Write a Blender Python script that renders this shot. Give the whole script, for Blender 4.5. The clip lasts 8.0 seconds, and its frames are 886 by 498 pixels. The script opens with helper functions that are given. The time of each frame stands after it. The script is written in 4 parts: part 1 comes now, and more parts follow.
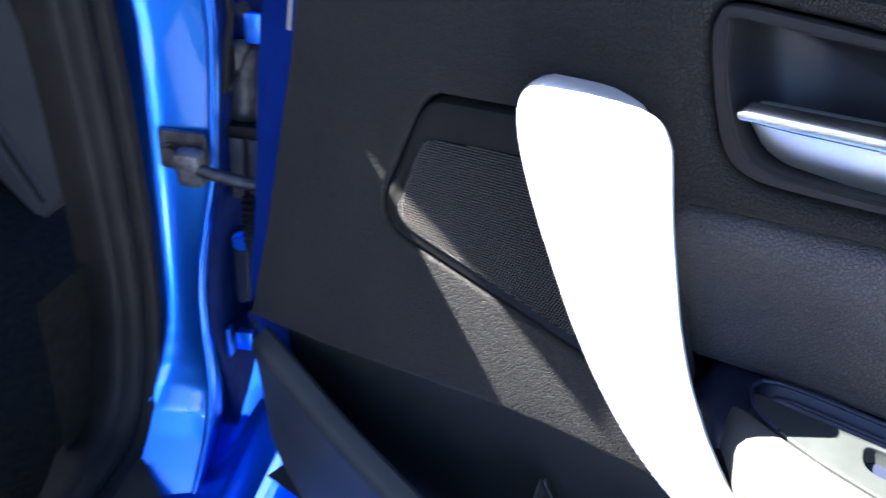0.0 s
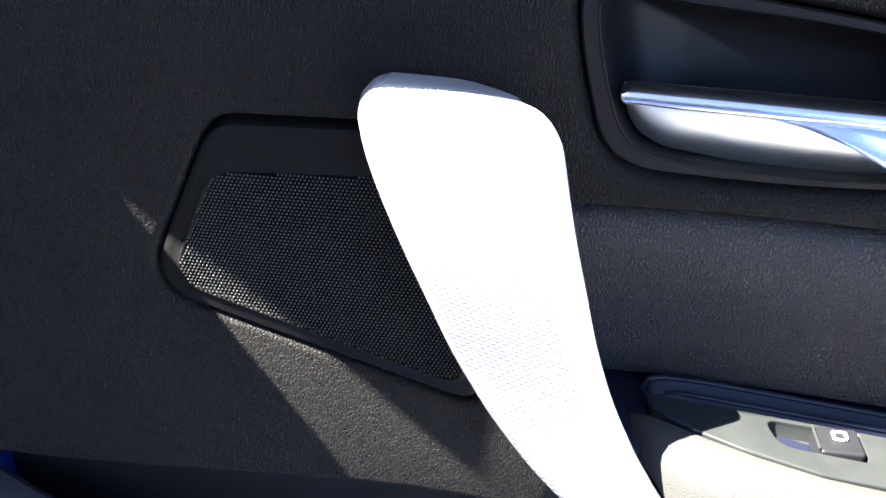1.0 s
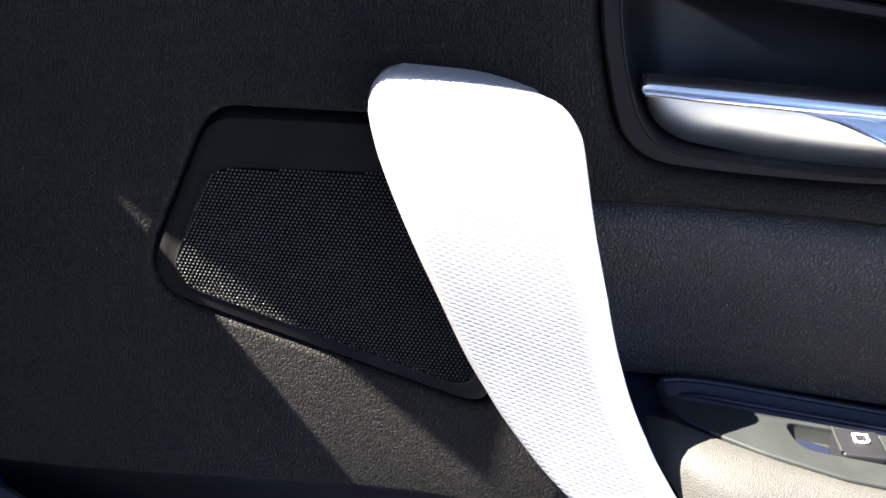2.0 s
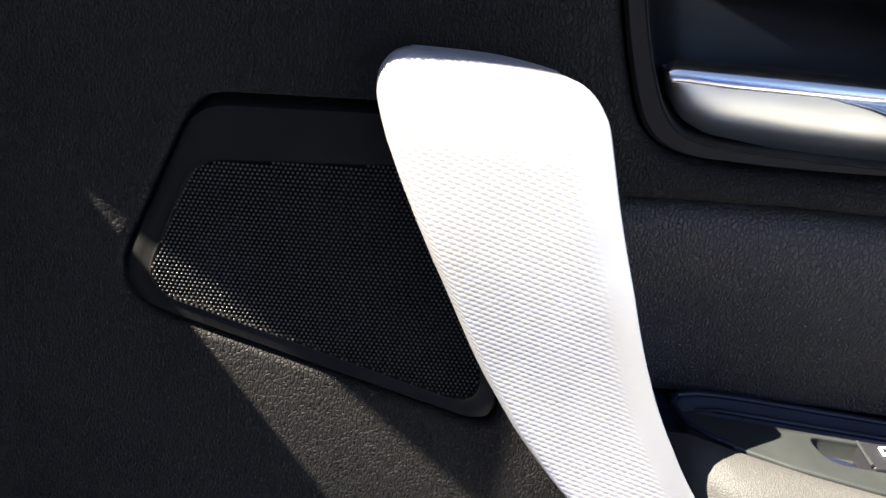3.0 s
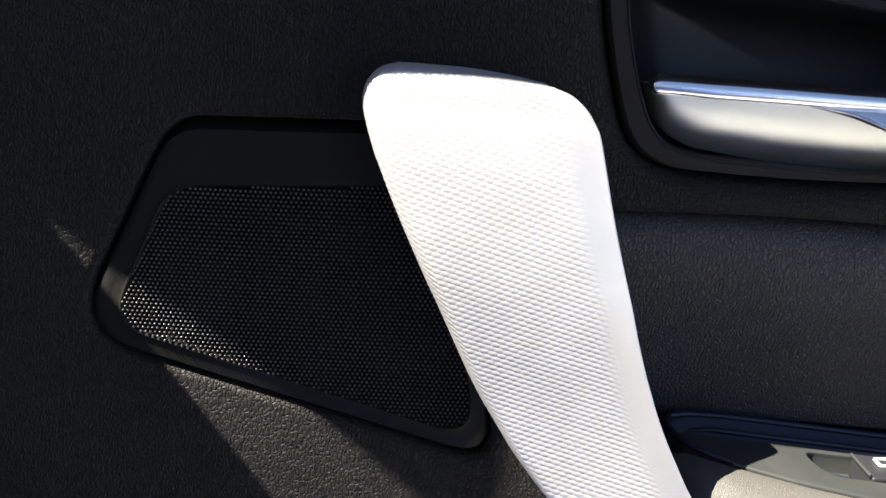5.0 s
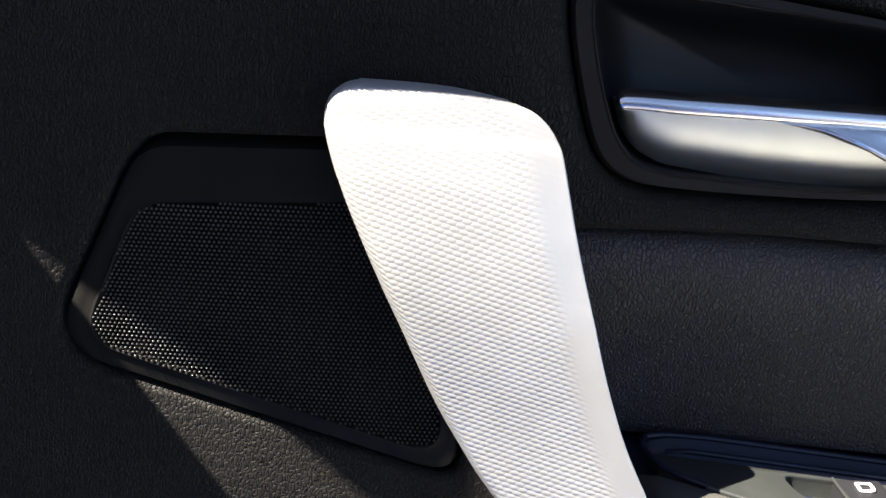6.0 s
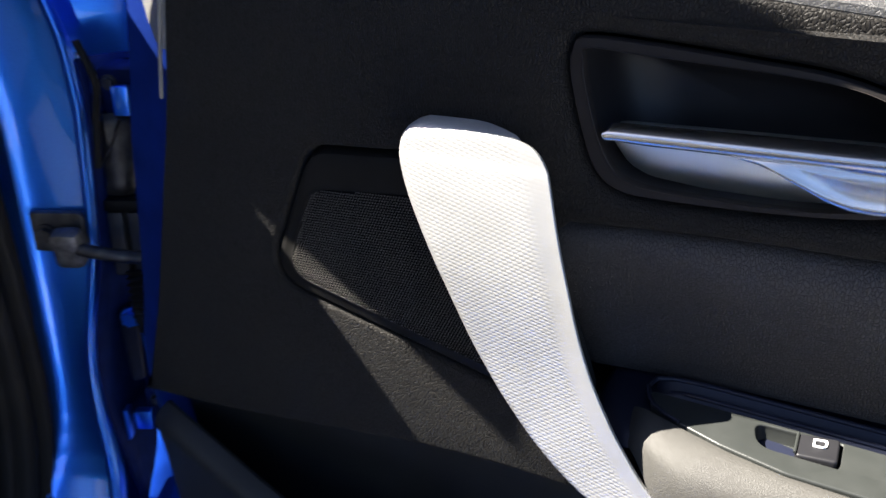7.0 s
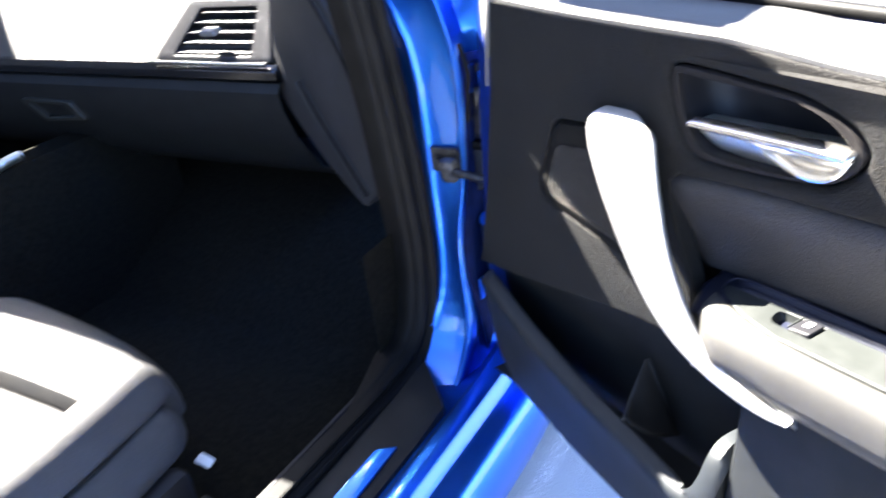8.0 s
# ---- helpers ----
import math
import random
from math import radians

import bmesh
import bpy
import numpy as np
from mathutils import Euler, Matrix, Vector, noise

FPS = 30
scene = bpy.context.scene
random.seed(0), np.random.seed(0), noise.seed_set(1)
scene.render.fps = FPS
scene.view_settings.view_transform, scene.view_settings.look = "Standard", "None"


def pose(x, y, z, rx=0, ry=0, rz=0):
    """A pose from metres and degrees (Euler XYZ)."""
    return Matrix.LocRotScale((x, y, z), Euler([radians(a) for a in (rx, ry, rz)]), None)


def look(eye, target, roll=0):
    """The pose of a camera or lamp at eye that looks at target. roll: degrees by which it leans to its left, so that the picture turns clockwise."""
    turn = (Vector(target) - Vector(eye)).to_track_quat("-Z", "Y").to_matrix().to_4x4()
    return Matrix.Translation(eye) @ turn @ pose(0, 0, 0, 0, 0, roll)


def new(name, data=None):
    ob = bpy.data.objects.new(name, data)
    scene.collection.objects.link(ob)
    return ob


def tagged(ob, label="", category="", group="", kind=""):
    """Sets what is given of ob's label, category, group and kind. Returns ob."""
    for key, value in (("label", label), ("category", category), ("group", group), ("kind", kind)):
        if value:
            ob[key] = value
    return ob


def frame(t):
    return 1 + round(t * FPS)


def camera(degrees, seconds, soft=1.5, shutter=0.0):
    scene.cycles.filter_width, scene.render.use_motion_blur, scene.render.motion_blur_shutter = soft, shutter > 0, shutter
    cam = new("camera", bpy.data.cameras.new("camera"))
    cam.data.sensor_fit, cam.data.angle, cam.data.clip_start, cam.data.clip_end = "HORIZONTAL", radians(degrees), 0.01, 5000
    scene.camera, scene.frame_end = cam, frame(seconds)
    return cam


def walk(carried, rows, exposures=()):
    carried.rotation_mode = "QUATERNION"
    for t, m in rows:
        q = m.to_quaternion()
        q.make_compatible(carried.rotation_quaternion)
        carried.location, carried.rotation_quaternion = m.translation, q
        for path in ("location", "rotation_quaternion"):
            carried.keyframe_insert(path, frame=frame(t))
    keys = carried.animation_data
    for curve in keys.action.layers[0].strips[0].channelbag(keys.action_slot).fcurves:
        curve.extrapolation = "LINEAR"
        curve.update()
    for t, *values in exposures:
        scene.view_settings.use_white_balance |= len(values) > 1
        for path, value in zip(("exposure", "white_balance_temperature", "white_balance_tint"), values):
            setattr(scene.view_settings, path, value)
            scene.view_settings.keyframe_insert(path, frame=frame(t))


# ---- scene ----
cam = camera(57.0, 8.0, shutter=0.25)
PATH = [
    (0, (0.2528, -0.3452, 0.9147), (-0.2172, 0.2926, 0.4877), 4.24),
    (0.2, (0.2162, -0.3406, 0.9074), (-0.1531, 0.3625, 0.4840), 5.25),
    (0.5, (0.1743, -0.3422, 0.8844), (-0.0818, 0.4281, 0.4960), 6.63),
    (1, (0.1411, -0.3204, 0.8783), (0.0062, 0.4881, 0.5067), 6.08),
    (1.5, (0.1357, -0.3141, 0.8820), (0.0142, 0.4876, 0.4915), 5.98),
    (3, (0.1029, -0.3002, 0.8382), (0.0412, 0.5440, 0.5323), 8.26),
    (3.5, (0.0944, -0.2973, 0.8270), (0.0759, 0.5572, 0.5448), 8.69),
    (4, (0.0757, -0.3090, 0.7926), (0.0826, 0.5696, 0.5977), 9.18),
    (4.5, (0.0790, -0.3044, 0.8140), (0.0822, 0.5650, 0.5813), 8.05),
    (6, (0.1101, -0.2944, 0.8220), (0.0687, 0.5769, 0.6003), 7.20),
    (6.5, (0.1411, -0.3276, 0.8573), (0.0181, 0.5106, 0.5536), 6.45),
    (6.8, (0.2057, -0.3580, 0.8831), (-0.0760, 0.4315, 0.5554), 5.14),
    (7, (0.2562, -0.3593, 0.9160), (-0.1253, 0.3651, 0.5421), 1.01),
    (7.2, (0.3257, -0.3806, 0.9254), (-0.1742, 0.2763, 0.5669), -2.78),
    (7.3, (0.3600, -0.3750, 0.9476), (-0.1824, 0.2234, 0.5505), -6.89),
    (7.5, (0.4379, -0.3865, 0.9554), (-0.1793, 0.1298, 0.5523), -8.80),
    (7.7, (0.5120, -0.4081, 0.9739), (-0.1542, 0.0703, 0.6034), -6.98),
    (7.8, (0.5423, -0.4191, 0.9981), (-0.1373, 0.0330, 0.6189), -6.99),
    (8, (0.5832, -0.4668, 1.0346), (-0.1227, -0.0859, 0.6265), -7.87),
]
EXPOSURES = [(0.0, 4.6, 6100, 10), (0.5, 4.65, 6200, 10), (1.0, 4.0, 6400, 10), (1.7, 3.6, 6550, 10), (2.8, 3.15, 6900, 10), (4.5, 2.88, 6900, 10), (6.0, 2.81, 6900, 10), (6.5, 2.70, 6800, 10), (7.0, 2.86, 6700, 10), (7.3, 3.25, 6600, 10), (7.6, 3.85, 6550, 10), (8.0, 4.45, 6550, 10)]
walk(cam, [(t, look(eye, target, roll)) for t, eye, target, roll in PATH], EXPOSURES)


# ---- light ----
# the sun stands over the far side of the open car and shines across the cabin onto the door
SUN_WAY = Vector((0.81, 0.20, -1.0)).normalized()
world = bpy.data.worlds.new("sky")
scene.world = world
world.use_nodes = True
wn = world.node_tree.nodes
sky = wn.new("ShaderNodeTexSky")
sky.sky_type = "NISHITA"
sky.sun_disc = False
sky.air_density, sky.dust_density = 0.3, 0.3
sky.sun_elevation = math.asin(-SUN_WAY.z)
sky.sun_rotation = math.atan2(-SUN_WAY.x, -SUN_WAY.y)
wn["Background"].inputs["Strength"].default_value = 0.068
world.node_tree.links.new(sky.outputs["Color"], wn["Background"].inputs["Color"])
sun_data = bpy.data.lights.new("sun", "SUN")
sun_data.energy, sun_data.angle, sun_data.color = 5.0, radians(0.3), (1.0, 0.95, 0.87)
sun = new("sun", sun_data)
sun.matrix_world = look((-6, -2, 8), Vector((-6, -2, 8)) + SUN_WAY)


# ---- materials ----
def material(name, base, rough=0.5, metal=0.0, coat=0.0, spec=0.5, build=None):
    m = bpy.data.materials.new(name)
    m.use_nodes = True
    b = m.node_tree.nodes["Principled BSDF"]
    b.inputs["Base Color"].default_value = (*base, 1)
    b.inputs["Roughness"].default_value = rough
    b.inputs["Metallic"].default_value = metal
    b.inputs["Coat Weight"].default_value = coat
    b.inputs["Coat Roughness"].default_value = 0.04
    b.inputs["Specular IOR Level"].default_value = spec
    if build:
        build(m.node_tree, b)
    return m


def node(tree, kind, **inputs):
    n = tree.nodes.new("ShaderNode" + kind)
    for k, v in inputs.items():
        n.inputs[k.replace("_", " ")].default_value = v
    return n


def math_node(tree, op, a, b=None):
    n = tree.nodes.new("ShaderNodeMath")
    n.operation = op
    for i, v in enumerate((a, b)):
        if v is None:
            continue
        if isinstance(v, (int, float)):
            n.inputs[i].default_value = v
        else:
            tree.links.new(v, n.inputs[i])
    return n.outputs[0]


def coords(tree):
    return tree.nodes.new("ShaderNodeTexCoord").outputs["Object"]


def tint(tree, b, low, high, scale, detail=4.0):
    """Base colour that wanders between two tones."""
    tex = node(tree, "TexNoise", Scale=scale, Detail=detail)
    tree.links.new(coords(tree), tex.inputs["Vector"])
    ramp = tree.nodes.new("ShaderNodeValToRGB")
    ramp.color_ramp.elements[0].position, ramp.color_ramp.elements[1].position = 0.35, 0.65
    ramp.color_ramp.elements[0].color, ramp.color_ramp.elements[1].color = (*low, 1), (*high, 1)
    tree.links.new(tex.outputs[0], ramp.inputs[0])
    tree.links.new(ramp.outputs[0], b.inputs["Base Color"])


def bumped(tree, b, heights, distance=0.001, strength=1.0):
    """Bump from a list of (socket, weight)."""
    total = None
    for s, w in heights:
        part_ = math_node(tree, "MULTIPLY", s, w)
        total = part_ if total is None else math_node(tree, "ADD", total, part_)
    bump = node(tree, "Bump", Strength=strength, Distance=distance)
    tree.links.new(total, bump.inputs["Height"])
    tree.links.new(bump.outputs["Normal"], b.inputs["Normal"])


def grain(cell, depth, low, high, crease=0.45, sharp=3.0):
    """Embossed leather grain: irregular pebbles, creases with shade multiplied into the colour, plus fine noise and a
    slow change of tone.
    """
    def build(tree, b):
        warp = node(tree, "TexNoise", Scale=1 / cell * 0.35, Detail=2.0)
        tree.links.new(coords(tree), warp.inputs["Vector"])
        add = tree.nodes.new("ShaderNodeVectorMath")
        add.operation = "MULTIPLY_ADD"
        tree.links.new(warp.outputs["Color"], add.inputs[0])
        add.inputs[1].default_value = (cell * 1.6,) * 3
        stretch = tree.nodes.new("ShaderNodeMapping")
        stretch.inputs["Scale"].default_value = (1.2, 1.0, 0.65)
        tree.links.new(coords(tree), stretch.inputs["Vector"])
        tree.links.new(stretch.outputs[0], add.inputs[2])
        vor = tree.nodes.new("ShaderNodeTexVoronoi")
        vor.feature = "DISTANCE_TO_EDGE"
        vor.inputs["Scale"].default_value = 1 / cell
        tree.links.new(add.outputs[0], vor.inputs["Vector"])
        edge = math_node(tree, "POWER", math_node(tree, "MINIMUM", math_node(tree, "MULTIPLY", vor.outputs["Distance"], sharp), 1.0), 0.6)
        fine = node(tree, "TexNoise", Scale=4 / cell, Detail=3.0)
        tree.links.new(coords(tree), fine.inputs["Vector"])
        tint(tree, b, low, high, 18.0)
        # Shade in the creases, multiplied into the base colour
        crease_shade = tree.nodes.new("ShaderNodeMix")
        crease_shade.data_type, crease_shade.blend_type = "RGBA", "MULTIPLY"
        crease_shade.inputs[0].default_value = 1.0
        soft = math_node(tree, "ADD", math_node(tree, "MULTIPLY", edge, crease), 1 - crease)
        tree.links.new(b.inputs["Base Color"].links[0].from_socket, crease_shade.inputs[6])
        tree.links.new(soft, crease_shade.inputs[7])
        tree.links.new(crease_shade.outputs[2], b.inputs["Base Color"])
        bumped(tree, b, [(edge, 1.0), (fine.outputs[0], 0.22)], depth)
    return build


def mottle(low, high, scale, depth=0.0, bump_scale=400.0):
    def build(tree, b):
        tint(tree, b, low, high, scale)
        if depth:
            tex = node(tree, "TexNoise", Scale=bump_scale, Detail=3.0)
            tree.links.new(coords(tree), tex.inputs["Vector"])
            bumped(tree, b, [(tex.outputs[0], 1.0)], depth)
    return build


def knurl(tree, b):
    """Rows of small offset scales pressed into a silver-lacquered moulding."""
    sep = tree.nodes.new("ShaderNodeSeparateXYZ")
    tree.links.new(coords(tree), sep.inputs[0])
    x, y, z = sep.outputs
    along = math_node(tree, "ADD", math_node(tree, "MULTIPLY", x, 0.985), math_node(tree, "MULTIPLY", z, -0.17))
    across = math_node(tree, "ADD", math_node(tree, "MULTIPLY", z, 0.985), math_node(tree, "MULTIPLY", x, 0.17))
    across = math_node(tree, "SUBTRACT", across, math_node(tree, "MULTIPLY", y, 0.8))
    r = math_node(tree, "MULTIPLY", across, 1 / 0.00155)
    row = math_node(tree, "FLOOR", r)
    shift = math_node(tree, "MULTIPLY", math_node(tree, "MODULO", row, 2.0), 0.5)
    c = math_node(tree, "ADD", math_node(tree, "MULTIPLY", along, 1 / 0.0032), shift)
    ridge = math_node(tree, "SINE", math_node(tree, "MULTIPLY", math_node(tree, "FRACT", r), math.pi))
    scale = math_node(tree, "ABSOLUTE", math_node(tree, "SINE", math_node(tree, "MULTIPLY", c, math.pi)))
    h = math_node(tree, "POWER", math_node(tree, "MULTIPLY", ridge, math_node(tree, "POWER", scale, 0.7)), 0.8)
    depth = tree.nodes.new("ShaderNodeAttribute")
    depth.attribute_name = "relief"
    bumped(tree, b, [(math_node(tree, "MULTIPLY", h, depth.outputs["Fac"]), 1.0)], 0.00018, 1.0)
    tint(tree, b, (0.43, 0.428, 0.420), (0.475, 0.473, 0.464), 40.0)


def flake(tree, b):
    tint(tree, b, (0.020, 0.195, 0.90), (0.027, 0.225, 0.96), 900.0)


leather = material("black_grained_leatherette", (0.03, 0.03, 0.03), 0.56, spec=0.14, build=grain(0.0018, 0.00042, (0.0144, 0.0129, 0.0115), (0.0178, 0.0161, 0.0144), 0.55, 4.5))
lb = leather.node_tree.nodes["Principled BSDF"]
lb.inputs["Sheen Weight"].default_value, lb.inputs["Sheen Roughness"].default_value, lb.inputs["Sheen Tint"].default_value = 0.03, 0.4, (0.75, 0.9, 1.0, 1)
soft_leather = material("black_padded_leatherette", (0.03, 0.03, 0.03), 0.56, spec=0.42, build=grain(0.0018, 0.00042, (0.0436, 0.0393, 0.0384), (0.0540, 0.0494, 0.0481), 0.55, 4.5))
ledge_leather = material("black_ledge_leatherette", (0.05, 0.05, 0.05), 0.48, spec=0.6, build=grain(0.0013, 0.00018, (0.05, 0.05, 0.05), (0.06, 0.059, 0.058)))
tray_plastic = material("blue_black_tray_plastic", (0.008, 0.008, 0.011), 0.38, spec=0.3, build=mottle((0.009, 0.011, 0.022), (0.012, 0.0145, 0.028), 30.0, 0.00005, 900.0))
arm_leather = material("black_soft_armrest_leatherette", (0.03, 0.03, 0.03), 0.58, spec=0.3, build=grain(0.0010, 0.00012, (0.05, 0.048, 0.045), (0.06, 0.058, 0.053), 0.12))
plastic = material("black_textured_plastic", (0.024, 0.024, 0.025), 0.55, spec=0.2, build=mottle((0.0120, 0.0134, 0.0146), (0.0162, 0.0179, 0.0192), 30.0, 0.0002, 1500.0))
smooth_plastic = material("dark_satin_plastic", (0.014, 0.014, 0.016), 0.42, spec=0.25, build=mottle((0.012, 0.012, 0.014), (0.017, 0.017, 0.019), 25.0, 0.00005, 900.0))
plate_plastic = material("anthracite_switch_plate", (0.05, 0.055, 0.052), 0.40, spec=0.4, build=mottle((0.024, 0.0265, 0.025), (0.030, 0.0325, 0.031), 60.0, 0.00006, 1200.0))
bezel_plastic = material("warm_grey_bezel_plastic", (0.03, 0.028, 0.027), 0.55, spec=0.12, build=mottle((0.0176, 0.0156, 0.0150), (0.0224, 0.0200, 0.0192), 40.0, 0.00004, 1500.0))
pale_plastic = material("pale_grey_plastic", (0.16, 0.155, 0.15), 0.5, build=mottle((0.13, 0.126, 0.12), (0.165, 0.16, 0.152), 60.0, 0.0001, 900.0))
cap_plastic = material("dark_grey_moulded_plastic", (0.03, 0.03, 0.032), 0.5, spec=0.3, build=mottle((0.0255, 0.0261, 0.0287), (0.0331, 0.0338, 0.0364), 20.0, 0.0001, 1200.0))
speaker_plastic = material("matt_black_plastic", (0.008, 0.008, 0.008), 0.5, spec=0.1, build=mottle((0.008, 0.0078, 0.0075), (0.012, 0.0116, 0.011), 30.0, 0.00006, 1200.0))
worn_steel = material("worn_grey_steel", (0.2, 0.19, 0.18), 0.45, metal=0.6, build=mottle((0.05, 0.048, 0.047), (0.14, 0.135, 0.13), 140.0, 0.0004, 500.0))
grille_metal = material("dark_grille_metal", (0.08, 0.08, 0.08), 0.28, metal=0.5, spec=0.3, build=mottle((0.0918, 0.0872, 0.0803), (0.1262, 0.1193, 0.1091), 400.0))
black_void = material("black_felt", (0.006, 0.006, 0.007), 0.9, spec=0.04, build=mottle((0.005, 0.005, 0.006), (0.009, 0.009, 0.01), 60.0))
silver = material("knurled_silver_lacquer", (0.36, 0.36, 0.365), 0.38, metal=0.55, build=knurl)
satin = material("satin_pearl_metal", (0.74, 0.75, 0.69), 0.44, metal=1.0, build=mottle((0.74, 0.75, 0.68), (0.80, 0.81, 0.74), 30.0))
chrome = material("bright_chrome", (0.90, 0.89, 0.85), 0.25, metal=1.0, build=mottle((0.89, 0.87, 0.83), (0.92, 0.90, 0.86), 50.0))
blue = material("metallic_blue_paint", (0.005, 0.06, 0.5), 0.34, metal=0.95, coat=0.9, build=flake)
blue.node_tree.nodes["Principled BSDF"].inputs["Coat Roughness"].default_value = 0.06
# Darker copies of the body blue, with door-gap shade put into the colour
shaded_blue = material("shaded_blue_paint", (0.003, 0.02, 0.16), 0.5, metal=0.3, spec=0.15, build=mottle((0.0025, 0.017, 0.135), (0.0038, 0.024, 0.18), 40.0, 0.0002, 400.0))
recess_shade_blue = material("recess_shade_paint", (0.002, 0.009, 0.06), 0.65, spec=0.1, build=mottle((0.0015, 0.007, 0.045), (0.003, 0.012, 0.075), 60.0, 0.0004, 300.0))
pocket_plastic = material("slate_black_pocket_plastic", (0.018, 0.02, 0.024), 0.55, spec=0.3, build=mottle((0.013, 0.0155, 0.018), (0.017, 0.0200, 0.0225), 30.0, 0.00008, 1200.0))
rubber = material("black_rubber_seal", (0.014, 0.014, 0.014), 0.55, spec=0.14, build=mottle((0.0060, 0.0058, 0.0054), (0.0100, 0.0094, 0.0086), 25.0, 0.0002, 700.0))
carpet = material("black_carpet", (0.012, 0.012, 0.013), 0.95, spec=0.04, build=mottle((0.0072, 0.0072, 0.0062), (0.0132, 0.0126, 0.0100), 120.0, 0.002, 500.0))
seat_leather = material("black_seat_leather", (0.05, 0.05, 0.052), 0.5, build=grain(0.002, 0.00025, (0.045, 0.045, 0.046), (0.06, 0.058, 0.056)))
metal_dark = material("black_oxide_steel", (0.05, 0.05, 0.055), 0.42, metal=0.7, build=mottle((0.03, 0.03, 0.034), (0.07, 0.068, 0.066), 90.0, 0.0003, 600.0))
white_mark = material("white_print", (0.8, 0.8, 0.8), 0.5)
concrete = material("pale_concrete", (0.36, 0.36, 0.35), 0.85, build=mottle((0.54, 0.54, 0.533), (0.61, 0.605, 0.595), 9.0, 0.002, 250.0))
asphalt = material("low_bounce_asphalt", (0.13, 0.13, 0.13), 0.9, build=mottle((0.11, 0.109, 0.106), (0.15, 0.148, 0.144), 6.0, 0.003, 180.0))
glass = material("clear_glass", (1, 1, 1), 0.0)
gb = glass.node_tree.nodes["Principled BSDF"]
gb.inputs["Transmission Weight"].default_value, gb.inputs["IOR"].default_value = 1.0, 1.01


# ---- building helpers ----
def mesh_part(name, verts, faces, mat, parent=None, label="", smooth=True):
    me = bpy.data.meshes.new(name)
    me.from_pydata([tuple(v) for v in verts], [], faces)
    me.validate()
    bm = bmesh.new()
    bm.from_mesh(me)
    bmesh.ops.recalc_face_normals(bm, faces=bm.faces)
    bm.to_mesh(me)
    bm.free()
    return finish(name, me, mat, parent, label, smooth)


def finish(name, me, mat, parent, label, smooth):
    if smooth:
        me.polygons.foreach_set("use_smooth", [True] * len(me.polygons))
        if smooth != "all":
            me.set_sharp_from_angle(angle=radians(38))
    me.materials.append(mat)
    ob = new(name, me)
    if parent:
        ob.parent = parent
    if label:
        ob["label"] = label
    return ob


def part(name, bm, mat, parent=None, label="", smooth=True):
    me = bpy.data.meshes.new(name)
    bm.to_mesh(me)
    bm.free()
    return finish(name, me, mat, parent, label, smooth)


def thing(name, at, label, category, group="", kind=""):
    ob = new(name)
    ob.location = at
    ob.empty_display_size = 0.02
    bpy.context.view_layer.update()
    return tagged(ob, label, category, group, kind)


def adopt(ob, parent):
    """Hang a world-space mesh under a thing, or under one of its parts, without moving it."""
    ob.parent = parent
    if parent.type == "EMPTY":
        ob.matrix_parent_inverse = Matrix.Translation(-parent.location)
    return ob


def loft(name, rows, mat, parent, label="", wrap=False, caps=False, smooth=True, thick=0.0):
    """A skin over rows of points; wrap closes each row; caps fills both ends; thick gives it a back."""
    n = len(rows[0])
    verts = [Vector(p) for r in rows for p in r]
    faces = []
    m = n if wrap else n - 1
    for i in range(len(rows) - 1):
        for j in range(m):
            k = (j + 1) % n
            faces.append((i * n + j, i * n + k, (i + 1) * n + k, (i + 1) * n + j))
    if caps:
        faces.append(tuple(range(n)))
        faces.append(tuple(range((len(rows) - 1) * n, len(rows) * n)))
    ob = mesh_part(name, verts, faces, mat, None, label, smooth)
    if thick:
        s = ob.modifiers.new("thickness", "SOLIDIFY")
        s.thickness, s.offset = thick, 0
    return adopt(ob, parent) if parent else ob


def curve(points, n, closed=False):
    """Catmull-Rom through points of any dimension, n samples evenly by length."""
    pts = [np.array(p, float) for p in points]
    out = []
    m = len(pts)
    for i in range(m if closed else m - 1):
        if closed:
            a, b, c, d = (pts[(i + k) % m] for k in (-1, 0, 1, 2))
        else:
            b, c = pts[i], pts[i + 1]
            a = pts[i - 1] if i else 2 * b - c
            d = pts[i + 2] if i + 2 < m else 2 * c - b
        for s in np.linspace(0, 1, 16, endpoint=False):
            out.append(0.5 * (2 * b + (c - a) * s + (2 * a - 5 * b + 4 * c - d) * s * s + (3 * b - a - 3 * c + d) * s ** 3))
    out.append(pts[0] if closed else pts[-1])
    out = np.array(out)
    length = np.r_[0, np.cumsum(np.linalg.norm(np.diff(out, axis=0), axis=1))]
    want = np.linspace(0, length[-1], n + 1 if closed else n)
    res = np.stack([np.interp(want, length, out[:, k]) for k in range(out.shape[1])], 1)
    return res[:-1] if closed else res


def rounded(corners, n=7):
    """A closed outline from (x, z, radius) corners, anticlockwise or clockwise."""
    out = []
    m = len(corners)
    for i in range(m):
        p, a, b = (Vector(corners[k % m][:2]) for k in (i, i - 1, i + 1))
        r = corners[i][2]
        da, db = (a - p).normalized(), (b - p).normalized()
        half = da.angle(db) / 2
        if r <= 0:
            out.append((p.x, p.y))
            continue
        t = r / math.tan(half)
        s, e = p + da * t, p + db * t
        for k in range(n):
            f = k / (n - 1)
            q = s * (1 - f) ** 2 + p * 2 * f * (1 - f) + e * f * f
            out.append((q.x, q.y))
    return np.array(out)


